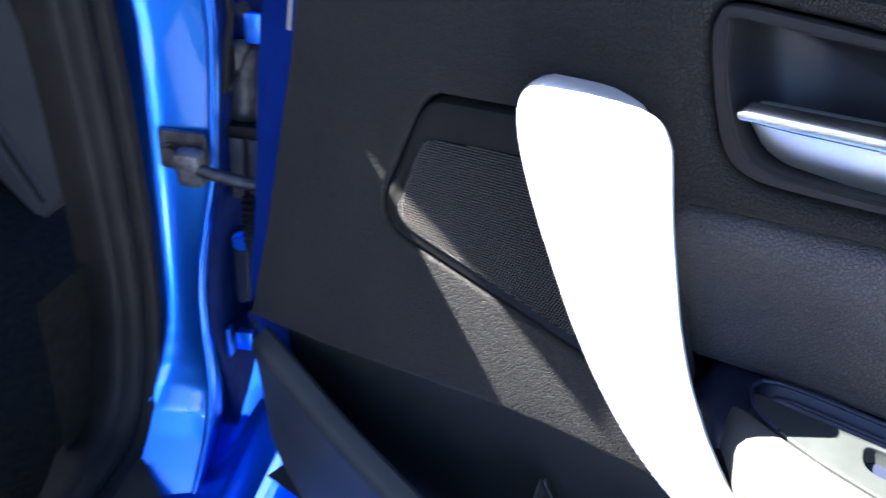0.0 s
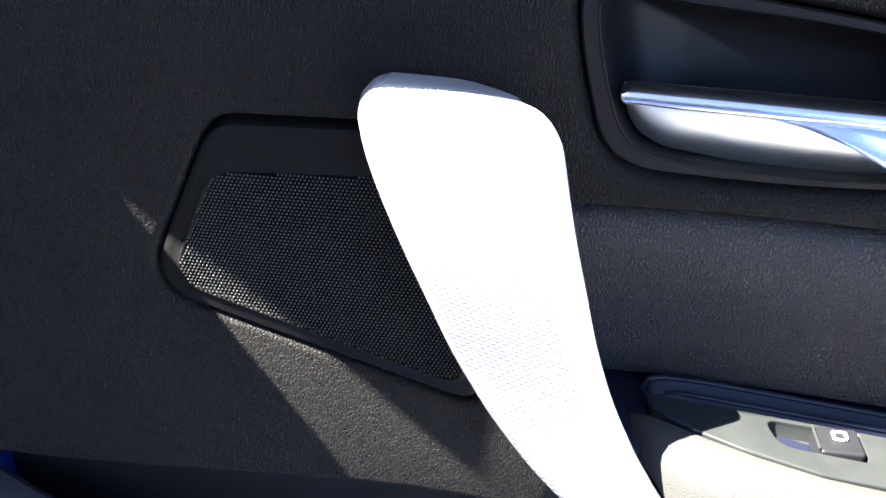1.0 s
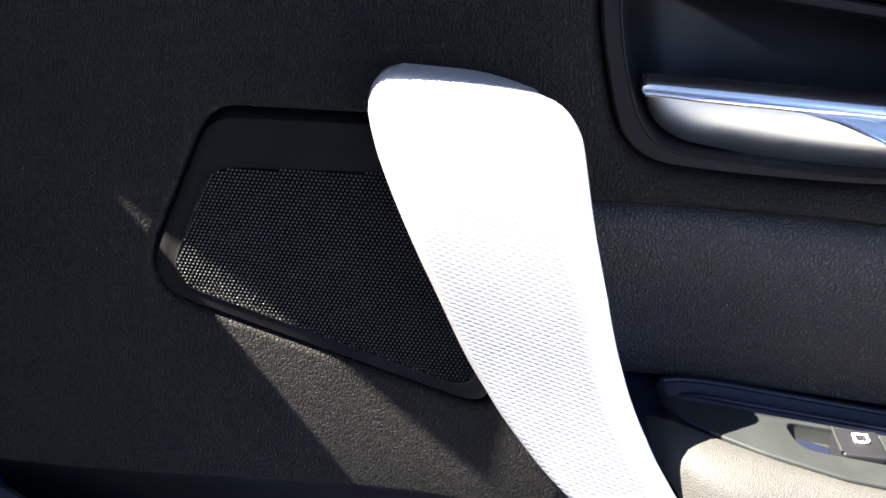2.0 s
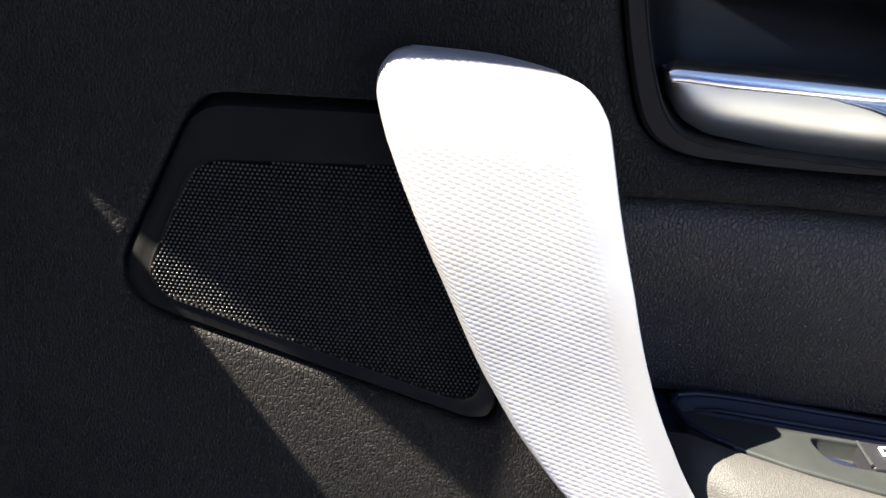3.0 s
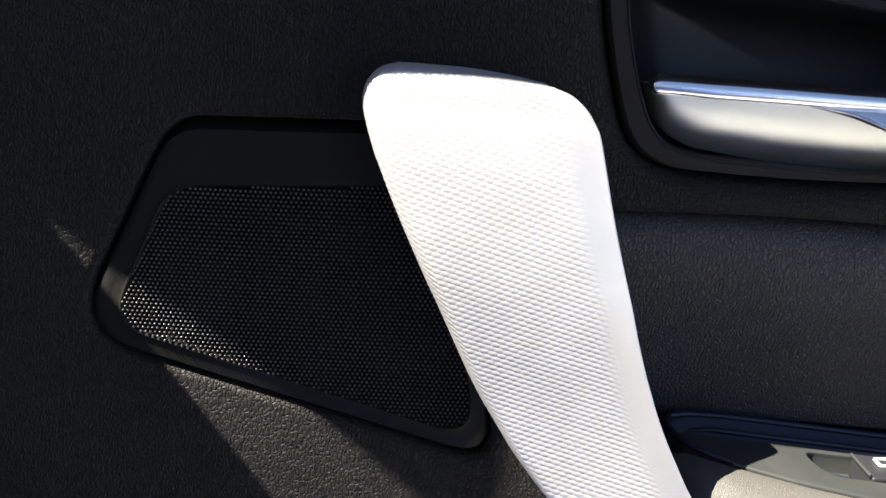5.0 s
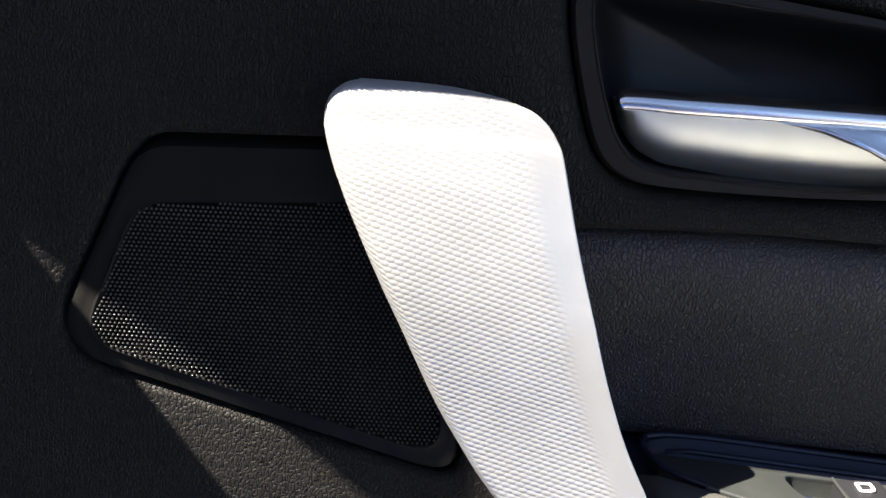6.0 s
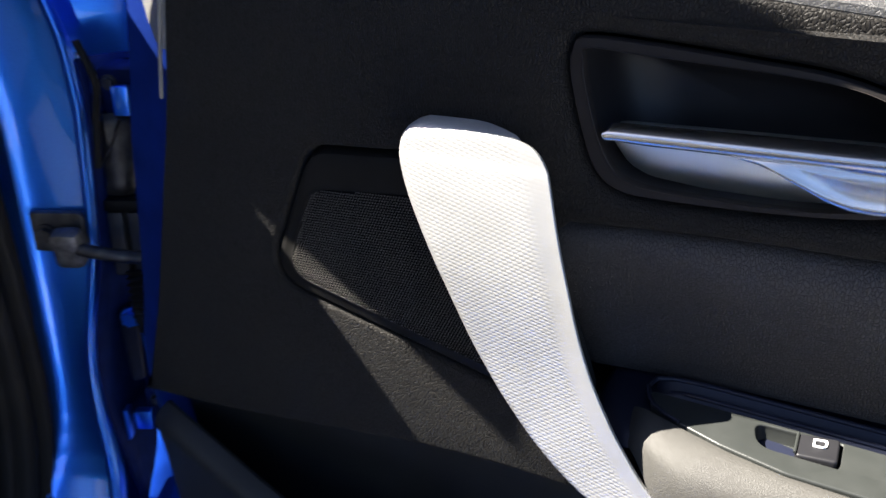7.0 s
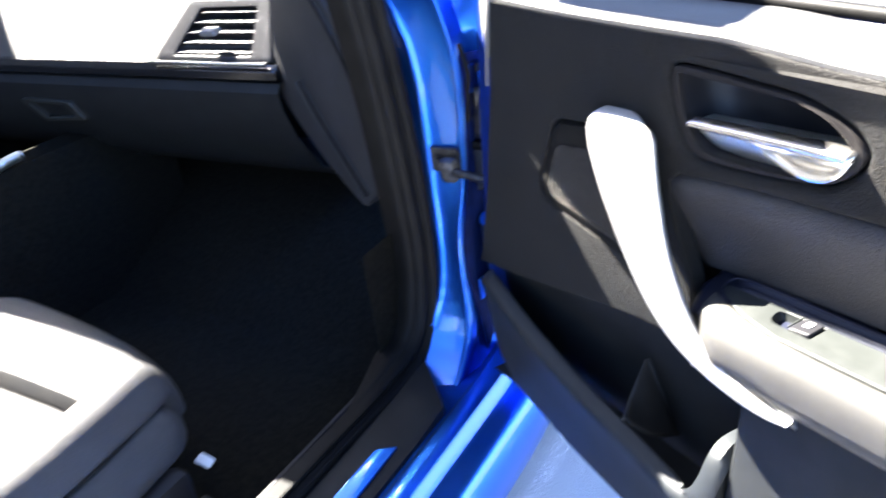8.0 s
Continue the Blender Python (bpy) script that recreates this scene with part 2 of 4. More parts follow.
def grow(loop, d):
    """Offset a closed outline outwards by d."""
    loop = np.array(loop, float)
    nxt, prv = np.roll(loop, -1, 0), np.roll(loop, 1, 0)
    tan = nxt - prv
    area = 0.5 * np.sum(loop[:, 0] * nxt[:, 1] - nxt[:, 0] * loop[:, 1])
    nor = np.stack([tan[:, 1], -tan[:, 0]], 1) * np.sign(area)
    nor /= np.linalg.norm(nor, axis=1, keepdims=True) + 1e-12
    return loop + nor * d


def plate(name, outline, y, fillet, depth, mat, parent, label="", holes=(), hole_fillet=(0.0, 0.0), lift=None, to=None, smooth=True):
    """A moulded sheet facing -y, with rounded rims round its outline and its holes. lift(x, z) bends it; to() maps it elsewhere."""
    bm = bmesh.new()
    lift = lift or (lambda x, z: 0.0)

    def ring(loop, yy):
        return [bm.verts.new((x, yy + lift(x, z), z)) for x, z in loop]

    def skirt(a, b):
        for i in range(len(a)):
            j = (i + 1) % len(a)
            bm.faces.new((a[i], a[j], b[j], b[i]))

    borders = []
    for loop, sign, r in [(outline, 1, fillet)] + [(h, -1, r) for h, r in zip(holes, hole_fillet)]:
        steps = 4 if r > 0 else 0
        rings = [ring(grow(loop, -sign * r), y)]
        for k in range(1, steps + 1):
            a = math.pi / 2 * k / steps
            rings.append(ring(grow(loop, sign * (-r + r * math.sin(a))), y + r - r * math.cos(a)))
        rings.append(ring(loop, y + depth))
        for a, b in zip(rings, rings[1:]):
            skirt(a, b)
        borders.append(rings[0])
    edges = []
    for ring_ in borders:
        for i in range(len(ring_)):
            a, b = ring_[i], ring_[(i + 1) % len(ring_)]
            edges.append(bm.edges.get((a, b)) or bm.edges.new((a, b)))
    bmesh.ops.triangle_fill(bm, edges=edges, use_beauty=True)
    bmesh.ops.recalc_face_normals(bm, faces=bm.faces)
    if to:
        for v in bm.verts:
            v.co = to(v.co)
    ob = part(name, bm, mat, None, label, smooth)
    return adopt(ob, parent)


def tube(name, points, radius, mat, parent, label="", sides=10, n=None):
    """A round bar along points; radius may be a function of 0..1."""
    pts = [Vector(p) for p in (curve(points, n) if n else points)]
    rows = []
    up = Vector((0, 0, 1))
    for i, p in enumerate(pts):
        t = (pts[min(i + 1, len(pts) - 1)] - pts[max(i - 1, 0)]).normalized()
        a = t.cross(up if abs(t.z) < 0.9 else Vector((1, 0, 0))).normalized()
        b = t.cross(a)
        r = radius(i / (len(pts) - 1)) if callable(radius) else radius
        rows.append([p + (a * math.cos(w) + b * math.sin(w)) * r for w in (2 * math.pi * k / sides for k in range(sides))])
    return loft(name, rows, mat, parent, label, wrap=True, caps=True)


def block(name, m, size, mat, parent, label="", bevel=0.002):
    """A bevelled block at pose m."""
    bm = bmesh.new()
    bmesh.ops.create_cube(bm, size=1, matrix=m @ Matrix.Diagonal((*size, 1)))
    bmesh.ops.bevel(bm, geom=bm.edges[:], offset=bevel, segments=2, profile=0.5, affect="EDGES")
    return adopt(part(name, bm, mat, None, label), parent)


def bolt(name, at, way, radius, height, mat, parent):
    """A hexagon-headed bolt with a washer."""
    q = Vector(way).to_track_quat("Z", "Y").to_matrix().to_4x4()
    bm = bmesh.new()
    for r, z0, z1, seg in ((radius * 1.35, 0, height * 0.3, 16), (radius, height * 0.3, height, 6)):
        bmesh.ops.create_cone(bm, cap_ends=True, segments=seg, radius1=r, radius2=r * 0.94, depth=z1 - z0, matrix=Matrix.Translation(at) @ q @ Matrix.Translation((0, 0, (z0 + z1) / 2)))
    return adopt(part(name, bm, mat, None, ""), parent)


# the car's own axes: u to its rear, v outwards, from the check-strap bracket on the pillar
REAR, OUT = Vector((0.4848, -0.8746, 0)), Vector((0.8746, 0.4848, 0))


def C(u, v, z):
    return Vector((-0.325, 0.031, z)) + REAR * u + OUT * v


# ---- ground ----
# Dark asphalt is added out of view to cut light bounced onto the door
bm = bmesh.new()
bmesh.ops.create_grid(bm, x_segments=40, y_segments=40, size=60)
ground = part("ground", bm, asphalt)
tagged(ground, "unseen dark ground added to cut bounced light", "ground", kind="structure")
bm = bmesh.new()
bmesh.ops.create_cube(bm, size=1, matrix=pose(*C(0.5, -0.65, 0.006), 0, 0, -61) @ Matrix.Diagonal((5.4, 2.6, 0.020, 1)))
bmesh.ops.bevel(bm, geom=bm.edges[:], offset=0.004, segments=2, profile=0.5, affect="EDGES")
pavement = part("pavement", bm, concrete)
tagged(pavement, "pale smooth concrete slab under the car", "pavement", kind="structure")

# Unseen wall, added to block low sky and darken the flange's reflections
wall_mat = material("sky_block_dark", (0.08, 0.075, 0.07), 0.9, build=mottle((0.06, 0.056, 0.05), (0.10, 0.095, 0.088), 3.0, 0.004, 60.0))
bm = bmesh.new()
bmesh.ops.create_cube(bm, size=1, matrix=pose(*C(0.5, -3.4, 1.55), 0, 0, -61) @ Matrix.Diagonal((18.0, 0.25, 3.1, 1)))
bmesh.ops.bevel(bm, geom=bm.edges[:], offset=0.03, segments=2, profile=0.5, affect="EDGES")
sky_block_wall = part("sky_block_wall", bm, wall_mat)
tagged(sky_block_wall, "unseen dark wall added to block low sky", "wall", kind="structure")

# ---- the car ----
car = thing("car", tuple(C(0.3, -0.7, 0.0)), "metallic blue car with its front door wide open", "car")

# ---- its door ----
# painted shell of the door
shell_rows = []
for x, z in curve([(-0.112, 0.885), (-0.1225, 0.846), (-0.131, 0.786), (-0.1465, 0.715), (-0.166, 0.630), (-0.187, 0.556), (-0.178, 0.50), (-0.155, 0.44), (-0.12, 0.40)], 40):
    w = 0.062 * (1 if z > 0.5 else max(0.35, 1 - (0.5 - z) * 4))
    w *= float(np.interp(z, [0.40, 0.56, 0.63, 0.75, 0.89], [0.5, 0.55, 0.72, 1.0, 1.05]))
    shell_rows.append([(x + 0.02, 0.022, z), (x - 0.002, 0.018, z), (x - w * 0.45, 0.021, z), (x - w * 0.85, 0.027, z), (x - w * 0.97, 0.0295, z), (x - w, 0.034, z), (x - w - 0.001, 0.07, z), (x - w + 0.006, 0.100, z), (x - w - 0.012, 0.128, z), (x - w + 0.0, 0.142, z)])
door = loft("door", shell_rows, shaded_blue, car, "open blue car door with black leatherette lining")
speaker_hole = rounded([(-0.0225, 0.7755, 0.022), (0.088, 0.7865, 0.012), (0.1165, 0.6515, 0.012), (-0.0600, 0.6830, 0.024)])
mesh_hole = rounded([(-0.0215, 0.7492, 0.020), (0.0830, 0.7630, 0.010), (0.1075, 0.6615, 0.012), (-0.0425, 0.6900, 0.014)])
bezel_out = curve([(0.134, 0.8555), (0.167, 0.8555), (0.207, 0.853), (0.243, 0.850), (0.272, 0.8425), (0.287, 0.8355), (0.2975, 0.826), (0.3010, 0.817), (0.2970, 0.805), (0.287, 0.794), (0.270, 0.785), (0.228, 0.7793), (0.181, 0.7762), (0.158, 0.7772), (0.1435, 0.7865), (0.134, 0.8072), (0.1262, 0.8335), (0.1262, 0.846)], 110, True)
bezel_out = grow(bezel_out, -0.0034)
bezel_in = curve([(0.1395, 0.8465), (0.167, 0.8455), (0.207, 0.8445), (0.243, 0.8425), (0.262, 0.838), (0.2755, 0.8305), (0.2865, 0.8205), (0.2890, 0.8135), (0.2790, 0.7985), (0.248, 0.789), (0.200, 0.786), (0.168, 0.7865), (0.155, 0.794), (0.146, 0.811), (0.139, 0.832), (0.1375, 0.842)], 110, True)
GROOVE = [(0.137, 0.7605), (0.201, 0.767), (0.252, 0.770), (0.324, 0.773), (0.5, 0.779), (0.72, 0.785), (0.92, 0.788)]
FRONT = [(-0.1165, 0.876), (-0.1225, 0.846), (-0.1310, 0.786), (-0.1465, 0.715), (-0.1660, 0.630), (-0.1870, 0.556)]


def lining_outline():
    pts = [tuple(p) for p in curve(FRONT, 14)]
    pts += [tuple(p) for p in curve([(-0.187, 0.553), (-0.089, 0.566), (0.056, 0.592), (0.15, 0.600)], 12)]
    pts += [(0.157, 0.640), (0.155, 0.666), (0.144, 0.695), (0.131, 0.734), (0.1285, 0.752)]
    pts += [tuple(p) for p in curve(GROOVE, 24)]
    pts += [tuple(p) for p in curve([(0.92, 0.866), (0.5, 0.866), (0.30, 0.868), (0.242, 0.8715), (0.185, 0.8755), (0.139, 0.8755), (0.001, 0.8755), (-0.113, 0.8790)], 26)]
    return np.array(pts)


def lining_bend(x, z):
    """The lining swells a little towards its rear."""
    return -0.03 * max(0.0, (x - 0.33) / 0.6) ** 2


lining = plate("upper_lining", lining_outline(), 0.0, 0.004, 0.016, leather, door, "black grained leatherette upper lining", holes=[speaker_hole, bezel_out], hole_fillet=(0.0035, 0.0085), lift=lining_bend)

# dark core behind the linings
core = loft("lining_core", [[(x, 0.050, z) for z in (0.385, 0.5, 0.6, 0.7, 0.8, 0.868)] for x in (-0.11, 0.0, 0.3, 0.6, 0.92)], black_void, door, thick=0.004)

# belt top: the padded ledge under the window
belt_rows, shelf_rows = [], []
LEDGE = [(0.010, -0.008), (0.0035, -0.003), (0.0015, 0.0), (0.002, 0.003), (0.006, 0.0062), (0.014, 0.0085), (0.030, 0.011), (0.050, 0.0125), (0.066, 0.012)]
for x, z in curve([(-0.116, 0.8785), (0.001, 0.8750), (0.139, 0.8750), (0.185, 0.8750), (0.242, 0.8710), (0.30, 0.8675), (0.5, 0.8655), (0.92, 0.8655)], 90):
    s = lining_bend(x, z)
    split = float(np.interp(x, [-0.12, 0.05, 0.15, 0.20, 0.24, 0.30], [0.010, 0.011, 0.015, 0.022, 0.045, 0.060]))
    rise = lambda y: float(np.interp(y, [p[0] for p in LEDGE[2:]], [p[1] for p in LEDGE[2:]]))
    belt_rows.append([(x, s + y, z + dz) for y, dz in LEDGE[:5]] + [(x, s + 0.006 + (split - 0.006) * f, z + rise(0.006 + (split - 0.006) * f)) for f in (0.33, 0.66, 1.0)] + [(x, s + split + 0.0008, z + rise(split) - 0.003)])
    shelf_rows.append([(x, s + split + 0.0004, z + rise(split) - 0.004)] + [(x, s + split + 0.0006 + (0.067 - split) * f, z + rise(split + (0.067 - split) * f) - 0.0012) for f in (0.0, 0.25, 0.5, 0.75, 1.0)] + [(x, s + 0.071, z + 0.006), (x, s + 0.071, z - 0.03)])
belt = loft("belt_ledge", belt_rows, ledge_leather, door, "sunlit black padded window ledge")
loft("window_shelf", shelf_rows, ledge_leather, door, "black padded window shelf behind the ledge")
tube("window_seal", [(-0.10, 0.074, 0.894), (0.3, 0.074, 0.886), (0.92, 0.05, 0.886)], 0.006, rubber, door, n=24)

# padded insert under the groove
ins_profile = [(-0.0012, 0.014), (-0.0020, 0.0098), (-0.0040, 0.0066), (-0.0075, 0.0042), (-0.0120, 0.0026), (-0.018, 0.0024), (-0.026, 0.0044), (-0.035, 0.0074), (-0.045, 0.0112), (-0.060, 0.0165), (-0.075, 0.0215), (-0.092, 0.026)]
gx = curve(GROOVE, 60)
ins_rows = []
for dz, y in ins_profile:
    row = []
    for i, (x, z) in enumerate(gx):
        left = np.interp(0.76 + dz, [0.666, 0.695, 0.734, 0.749, 0.76], [0.139, 0.127, 0.114, 0.1115, 0.120])
        xx = left + (x - 0.137) * (0.92 - left) / (0.92 - 0.137)
        edge = max(0.0, 1 - (xx - left) / 0.008)
        row.append((xx, y + 0.006 * edge ** 2 + lining_bend(xx, z), z + dz))
    ins_rows.append(row)
insert = loft("padded_insert", ins_rows, soft_leather, door, "soft black padded insert")

# armrest: a ribbed tray behind, a padded arm in front
tray_profile = [(0.0339, 0.666), (0.0291, 0.6715), (0.0247, 0.6745), (0.0229, 0.6765), (0.0211, 0.6768), (0.0197, 0.6752), (0.0175, 0.6712), (0.0157, 0.6706), (0.0141, 0.6726), (0.0128, 0.6735), (0.0117, 0.6728), (0.0103, 0.6704), (0.0095, 0.6685), (0.009, 0.655), (-0.021, 0.655)]
SEAM_X, SEAM_Y = [0.150, 0.176, 0.188, 0.206, 0.227, 0.255, 0.30], [0.012, 0.008, -0.004, -0.012, -0.020, -0.027, -0.029]
arm_profile = [(-0.0205, 0.655), (-0.0213, 0.6690), (-0.0222, 0.6722), (-0.0250, 0.6730), (-0.0300, 0.6727), (-0.0350, 0.6710), (-0.0405, 0.6675), (-0.0445, 0.6625), (-0.0466, 0.6545), (-0.0470, 0.6450), (-0.0460, 0.6370), (-0.0440, 0.6345), (-0.0445, 0.6325), (-0.0435, 0.6270), (-0.0400, 0.6220), (-0.0300, 0.6180), (-0.005, 0.6160), (0.040, 0.6150)]
stations = [0.0, 0.002, 0.006, 0.012, 0.02, 0.035, 0.055, 0.08, 0.12, 0.2, 0.3, 0.42, 0.56, 0.72]


def along_door(profile, front, soft):
    rows = []
    for s in stations:
        row = []
        for y, z in profile:
            x0 = float(np.interp(y, *front))
            drop = soft * max(0.0, 1 - s / 0.014) ** 2
            if profile is arm_profile and y > -0.0478 and z > 0.636:
                y = -0.0478 + (y + 0.0478) * (float(np.interp(x0 + s, SEAM_X, SEAM_Y)) + 0.0478) / 0.0273
            row.append((x0 + s, y + (0.006 * max(0.0, 1 - s / 0.02) if y < -0.03 else 0) + lining_bend(x0 + s, z), z - drop + 0.012 * s))
        rows.append(row)
    return [[(p[0] + 0.003, p[1] + 0.008, p[2] - 0.006) for p in rows[0]]] + rows


tray = loft("armrest_tray", along_door(tray_profile, ([-0.021, 0.009, 0.0136, 0.020, 0.026, 0.034, 0.040], [0.168, 0.184, 0.190, 0.187, 0.184, 0.178, 0.160]), 0.004), tray_plastic, door, "dark ribbed armrest tray")
armrest = loft("armrest", along_door(arm_profile, ([-0.048, -0.040, -0.030, -0.020, 0.040], [0.204, 0.191, 0.182, 0.176, 0.166]), 0.010), arm_leather, door, "sunlit black soft armrest")

base_rows = []
for x, dz in ((0.156, -0.030), (0.1570, -0.016), (0.159, -0.006), (0.163, -0.0015), (0.168, 0.0), (0.19, 0.0), (0.23, 0.0), (0.30, -0.004)):
    base_rows.append([(x + 0.6 * max(0.0, 0.005 - y), y, z + dz) for y, z in ((0.044, 0.684), (0.038, 0.674), (0.028, 0.6695), (0.010, 0.6675), (-0.008, 0.6660), (-0.020, 0.6640), (-0.026, 0.6600))])
loft("armrest_base", base_rows, tray_plastic, door, "blue-black moulded front of the armrest")
rib_path = [(x, 0.0213 + lining_bend(x, 0), 0.6770 + 0.012 * (x - 0.18)) for x in (0.88, 0.7, 0.5, 0.35, 0.28, 0.24, 0.215)]
rib_path += [(0.2010, 0.0209, 0.6769), (0.1915, 0.0196, 0.6764), (0.1866, 0.0171, 0.6758), (0.1848, 0.0145, 0.6752), (0.1850, 0.0090, 0.6747), (0.1870, 0.0030, 0.6745), (0.1905, -0.0030, 0.6742), (0.1970, -0.0078, 0.6738), (0.2060, -0.0120, 0.6737)]
tube("tray_rib", rib_path, 0.0013, tray_plastic, door, sides=8, n=90)
rib_path = [(x, 0.0130 + lining_bend(x, 0), 0.6740 + 0.012 * (x - 0.18)) for x in (0.88, 0.7, 0.5, 0.35, 0.28, 0.24, 0.215, 0.203)] + [(0.1975, 0.0148, 0.6733), (0.1960, 0.0152, 0.6712)]
tube("tray_rib", rib_path, 0.0012, tray_plastic, door, sides=8, n=70)

# switch plate, set into the armrest
def on_arm(co):
    """Lay an x-z sheet that faces -y onto the armrest's top."""
    return Vector((co.x, co.z, 0.6728 + 0.012 * (co.x - 0.17) - co.y))


plate_out = rounded([(0.1862, 0.0100, 0.003), (0.1905, -0.0035, 0.006), (0.206, -0.0118, 0.02), (0.227, -0.0198, 0.02), (0.258, -0.0270, 0.03), (0.75, -0.0290, 0.002), (0.75, 0.0100, 0.002)])
well = rounded([(0.239, 0.0068, 0.006), (0.279, 0.0078, 0.0015), (0.2785, -0.0120, 0.0015), (0.243, -0.0118, 0.010)])
switch_plate = plate("switch_plate", plate_out, 0.0, 0.0012, 0.004, plate_plastic, door, "anthracite plastic switch plate", holes=[well], hole_fillet=(0.001,), to=on_arm)
bowl_rows = []
for f, d in ((1.03, 0.0008), (1.0, 0.0022), (0.95, 0.0052), (0.84, 0.0078), (0.55, 0.0090), (0.1, 0.0092)):
    c = np.array([0.256, -0.001])
    bowl_rows.append([on_arm(Vector((x, d, y))) for x, y in c + (well - c) * f])
loft("switch_well", bowl_rows, plate_plastic, door, wrap=True)
switch = plate("window_switch", rounded([(0.2595, 0.0072, 0.002), (0.2775, 0.0076, 0.002), (0.2775, -0.0112, 0.002), (0.2595, -0.0112, 0.002)]), 0.0, 0.0012, 0.008, smooth_plastic, door, "black window switch with white symbol", to=lambda co: on_arm(Vector((co.x, co.y - 0.0015 - 0.10 * (co.x - 0.268), co.z))))
tube("switch_edge", [on_arm(Vector((0.2592, -0.0010, y))) for y in (-0.0105, 0.0065)], 0.0007, plate_plastic, door, sides=8)
sym = rounded([(0.2660, 0.0034, 0.0008), (0.2722, 0.0036, 0.0008), (0.2722, -0.0032, 0.0026), (0.2660, -0.0028, 0.0008)])
plate("symbol", sym, 0.0, 0.0, 0.0006, white_mark, door, holes=[grow(sym, -0.0009)], to=lambda co: on_arm(Vector((co.x, co.y - 0.0024 - 0.10 * (co.x - 0.268), co.z))))

# speaker: frame, perforated sheet, backing
ring_rows = []
for f, y in ((-0.06, 0.012), (0.02, 0.0110), (0.12, 0.0060), (0.20, 0.0020), (0.30, 0.0010), (0.6, 0.0008), (0.90, 0.0008), (0.96, 0.0004), (1.0, 0.0)):
    ring_rows.append([(p[0] * (1 - f) + q[0] * f, y, p[1] * (1 - f) + q[1] * f) for p, q in zip(speaker_hole, mesh_hole)])
for d, y in ((0.0006, 0.0006), (0.0009, 0.0050)):
    ring_rows.append([(x, y, z) for x, z in grow(mesh_hole, -d)])
loft("speaker_frame", ring_rows, speaker_plastic, door, "black plastic speaker surround", wrap=True)
back_bm = bmesh.new()
vs = [back_bm.verts.new((x, 0.0035, z)) for x, z in mesh_hole]
back_bm.faces.new(vs)
adopt(part("speaker_backing", back_bm, black_void, None), door)


def perforated(loop, pitch, hole):
    """The raised lands of a pressed grille, in staggered rows."""
    inner = grow(loop, -0.0007)
    nxt = np.roll(inner, -1, 0)

    def inside(x, z):
        cross = ((inner[:, 1] > z) != (nxt[:, 1] > z)) & (x < (nxt[:, 0] - inner[:, 0]) * (z - inner[:, 1]) / (nxt[:, 1] - inner[:, 1] + 1e-12) + inner[:, 0])
        return cross.sum() % 2 == 1

    verts, faces = [], []
    rows = int(0.12 / (pitch * 0.866)) + 1
    tilt = math.radians(5)
    for r in range(-rows // 2, rows):
        for c in range(-80, 120):
            px, pz = (c + 0.5 * (r % 2)) * pitch, r * pitch * 0.866
            x, z = px * math.cos(tilt) - pz * math.sin(tilt), 0.69 + px * math.sin(tilt) + pz * math.cos(tilt)
            if not inside(x, z):
                continue
            y = 0.0008 - 0.0015 * math.cos(max(-1.5, min(1.5, (x - 0.03) * 15)))
            k = len(verts)
            rings = ((1.0, 0.0006), (0.95, 0.0002), (0.78, -0.0001), (0.5, -0.0003), (0.2, -0.0004))
            for rad, dy in rings:
                for s in range(8):
                    w = s * math.pi / 4
                    verts.append((x + hole * rad * math.cos(w), y + dy, z + hole * rad * math.sin(w)))
            for g in range(len(rings) - 1):
                for s in range(8):
                    t = (s + 1) % 8
                    faces.append((k + g * 8 + s, k + g * 8 + t, k + g * 8 + 8 + t, k + g * 8 + 8 + s))
            faces.append(tuple(range(k + 32, k + 40)))
    return verts, faces


v_, f_ = perforated(mesh_hole, 0.00192, 0.00050)
grille = adopt(mesh_part("speaker_grille", v_, f_, grille_metal, None, "black perforated metal speaker grille", smooth="all"), door)
grille["kind"] = "stuff"

# door opener: bezel, cup, lever
bez_rows = []
for f, y in ((-0.02, 0.007), (0.0, 0.0040), (0.05, 0.0020), (0.14, 0.0008), (0.5, 0.0006), (0.82, 0.0005), (0.90, -0.0001), (0.96, 0.0002), (0.99, 0.0022), (1.0, 0.006)):
    bez_rows.append([(a[0] * (1 - f) + b[0] * f, y, a[1] * (1 - f) + b[1] * f) for a, b in zip(grow(bezel_out, -0.001), bezel_in)])
bezel = loft("opener_bezel", bez_rows, bezel_plastic, door, "black satin opener surround", wrap=True)
cup_rows = []
cc = np.array([0.212, 0.818])
for f, y in ((1.0, 0.005), (0.985, 0.012), (0.95, 0.022), (0.88, 0.032), (0.75, 0.039), (0.5, 0.043), (0.1, 0.044), (0.001, 0.044)):
    cup_rows.append([(x, y, z) for x, z in cc + (bezel_in - cc) * f])
cup = loft("opener_cup", cup_rows, smooth_plastic, door, "black recessed opener cup", wrap=True, smooth="all")

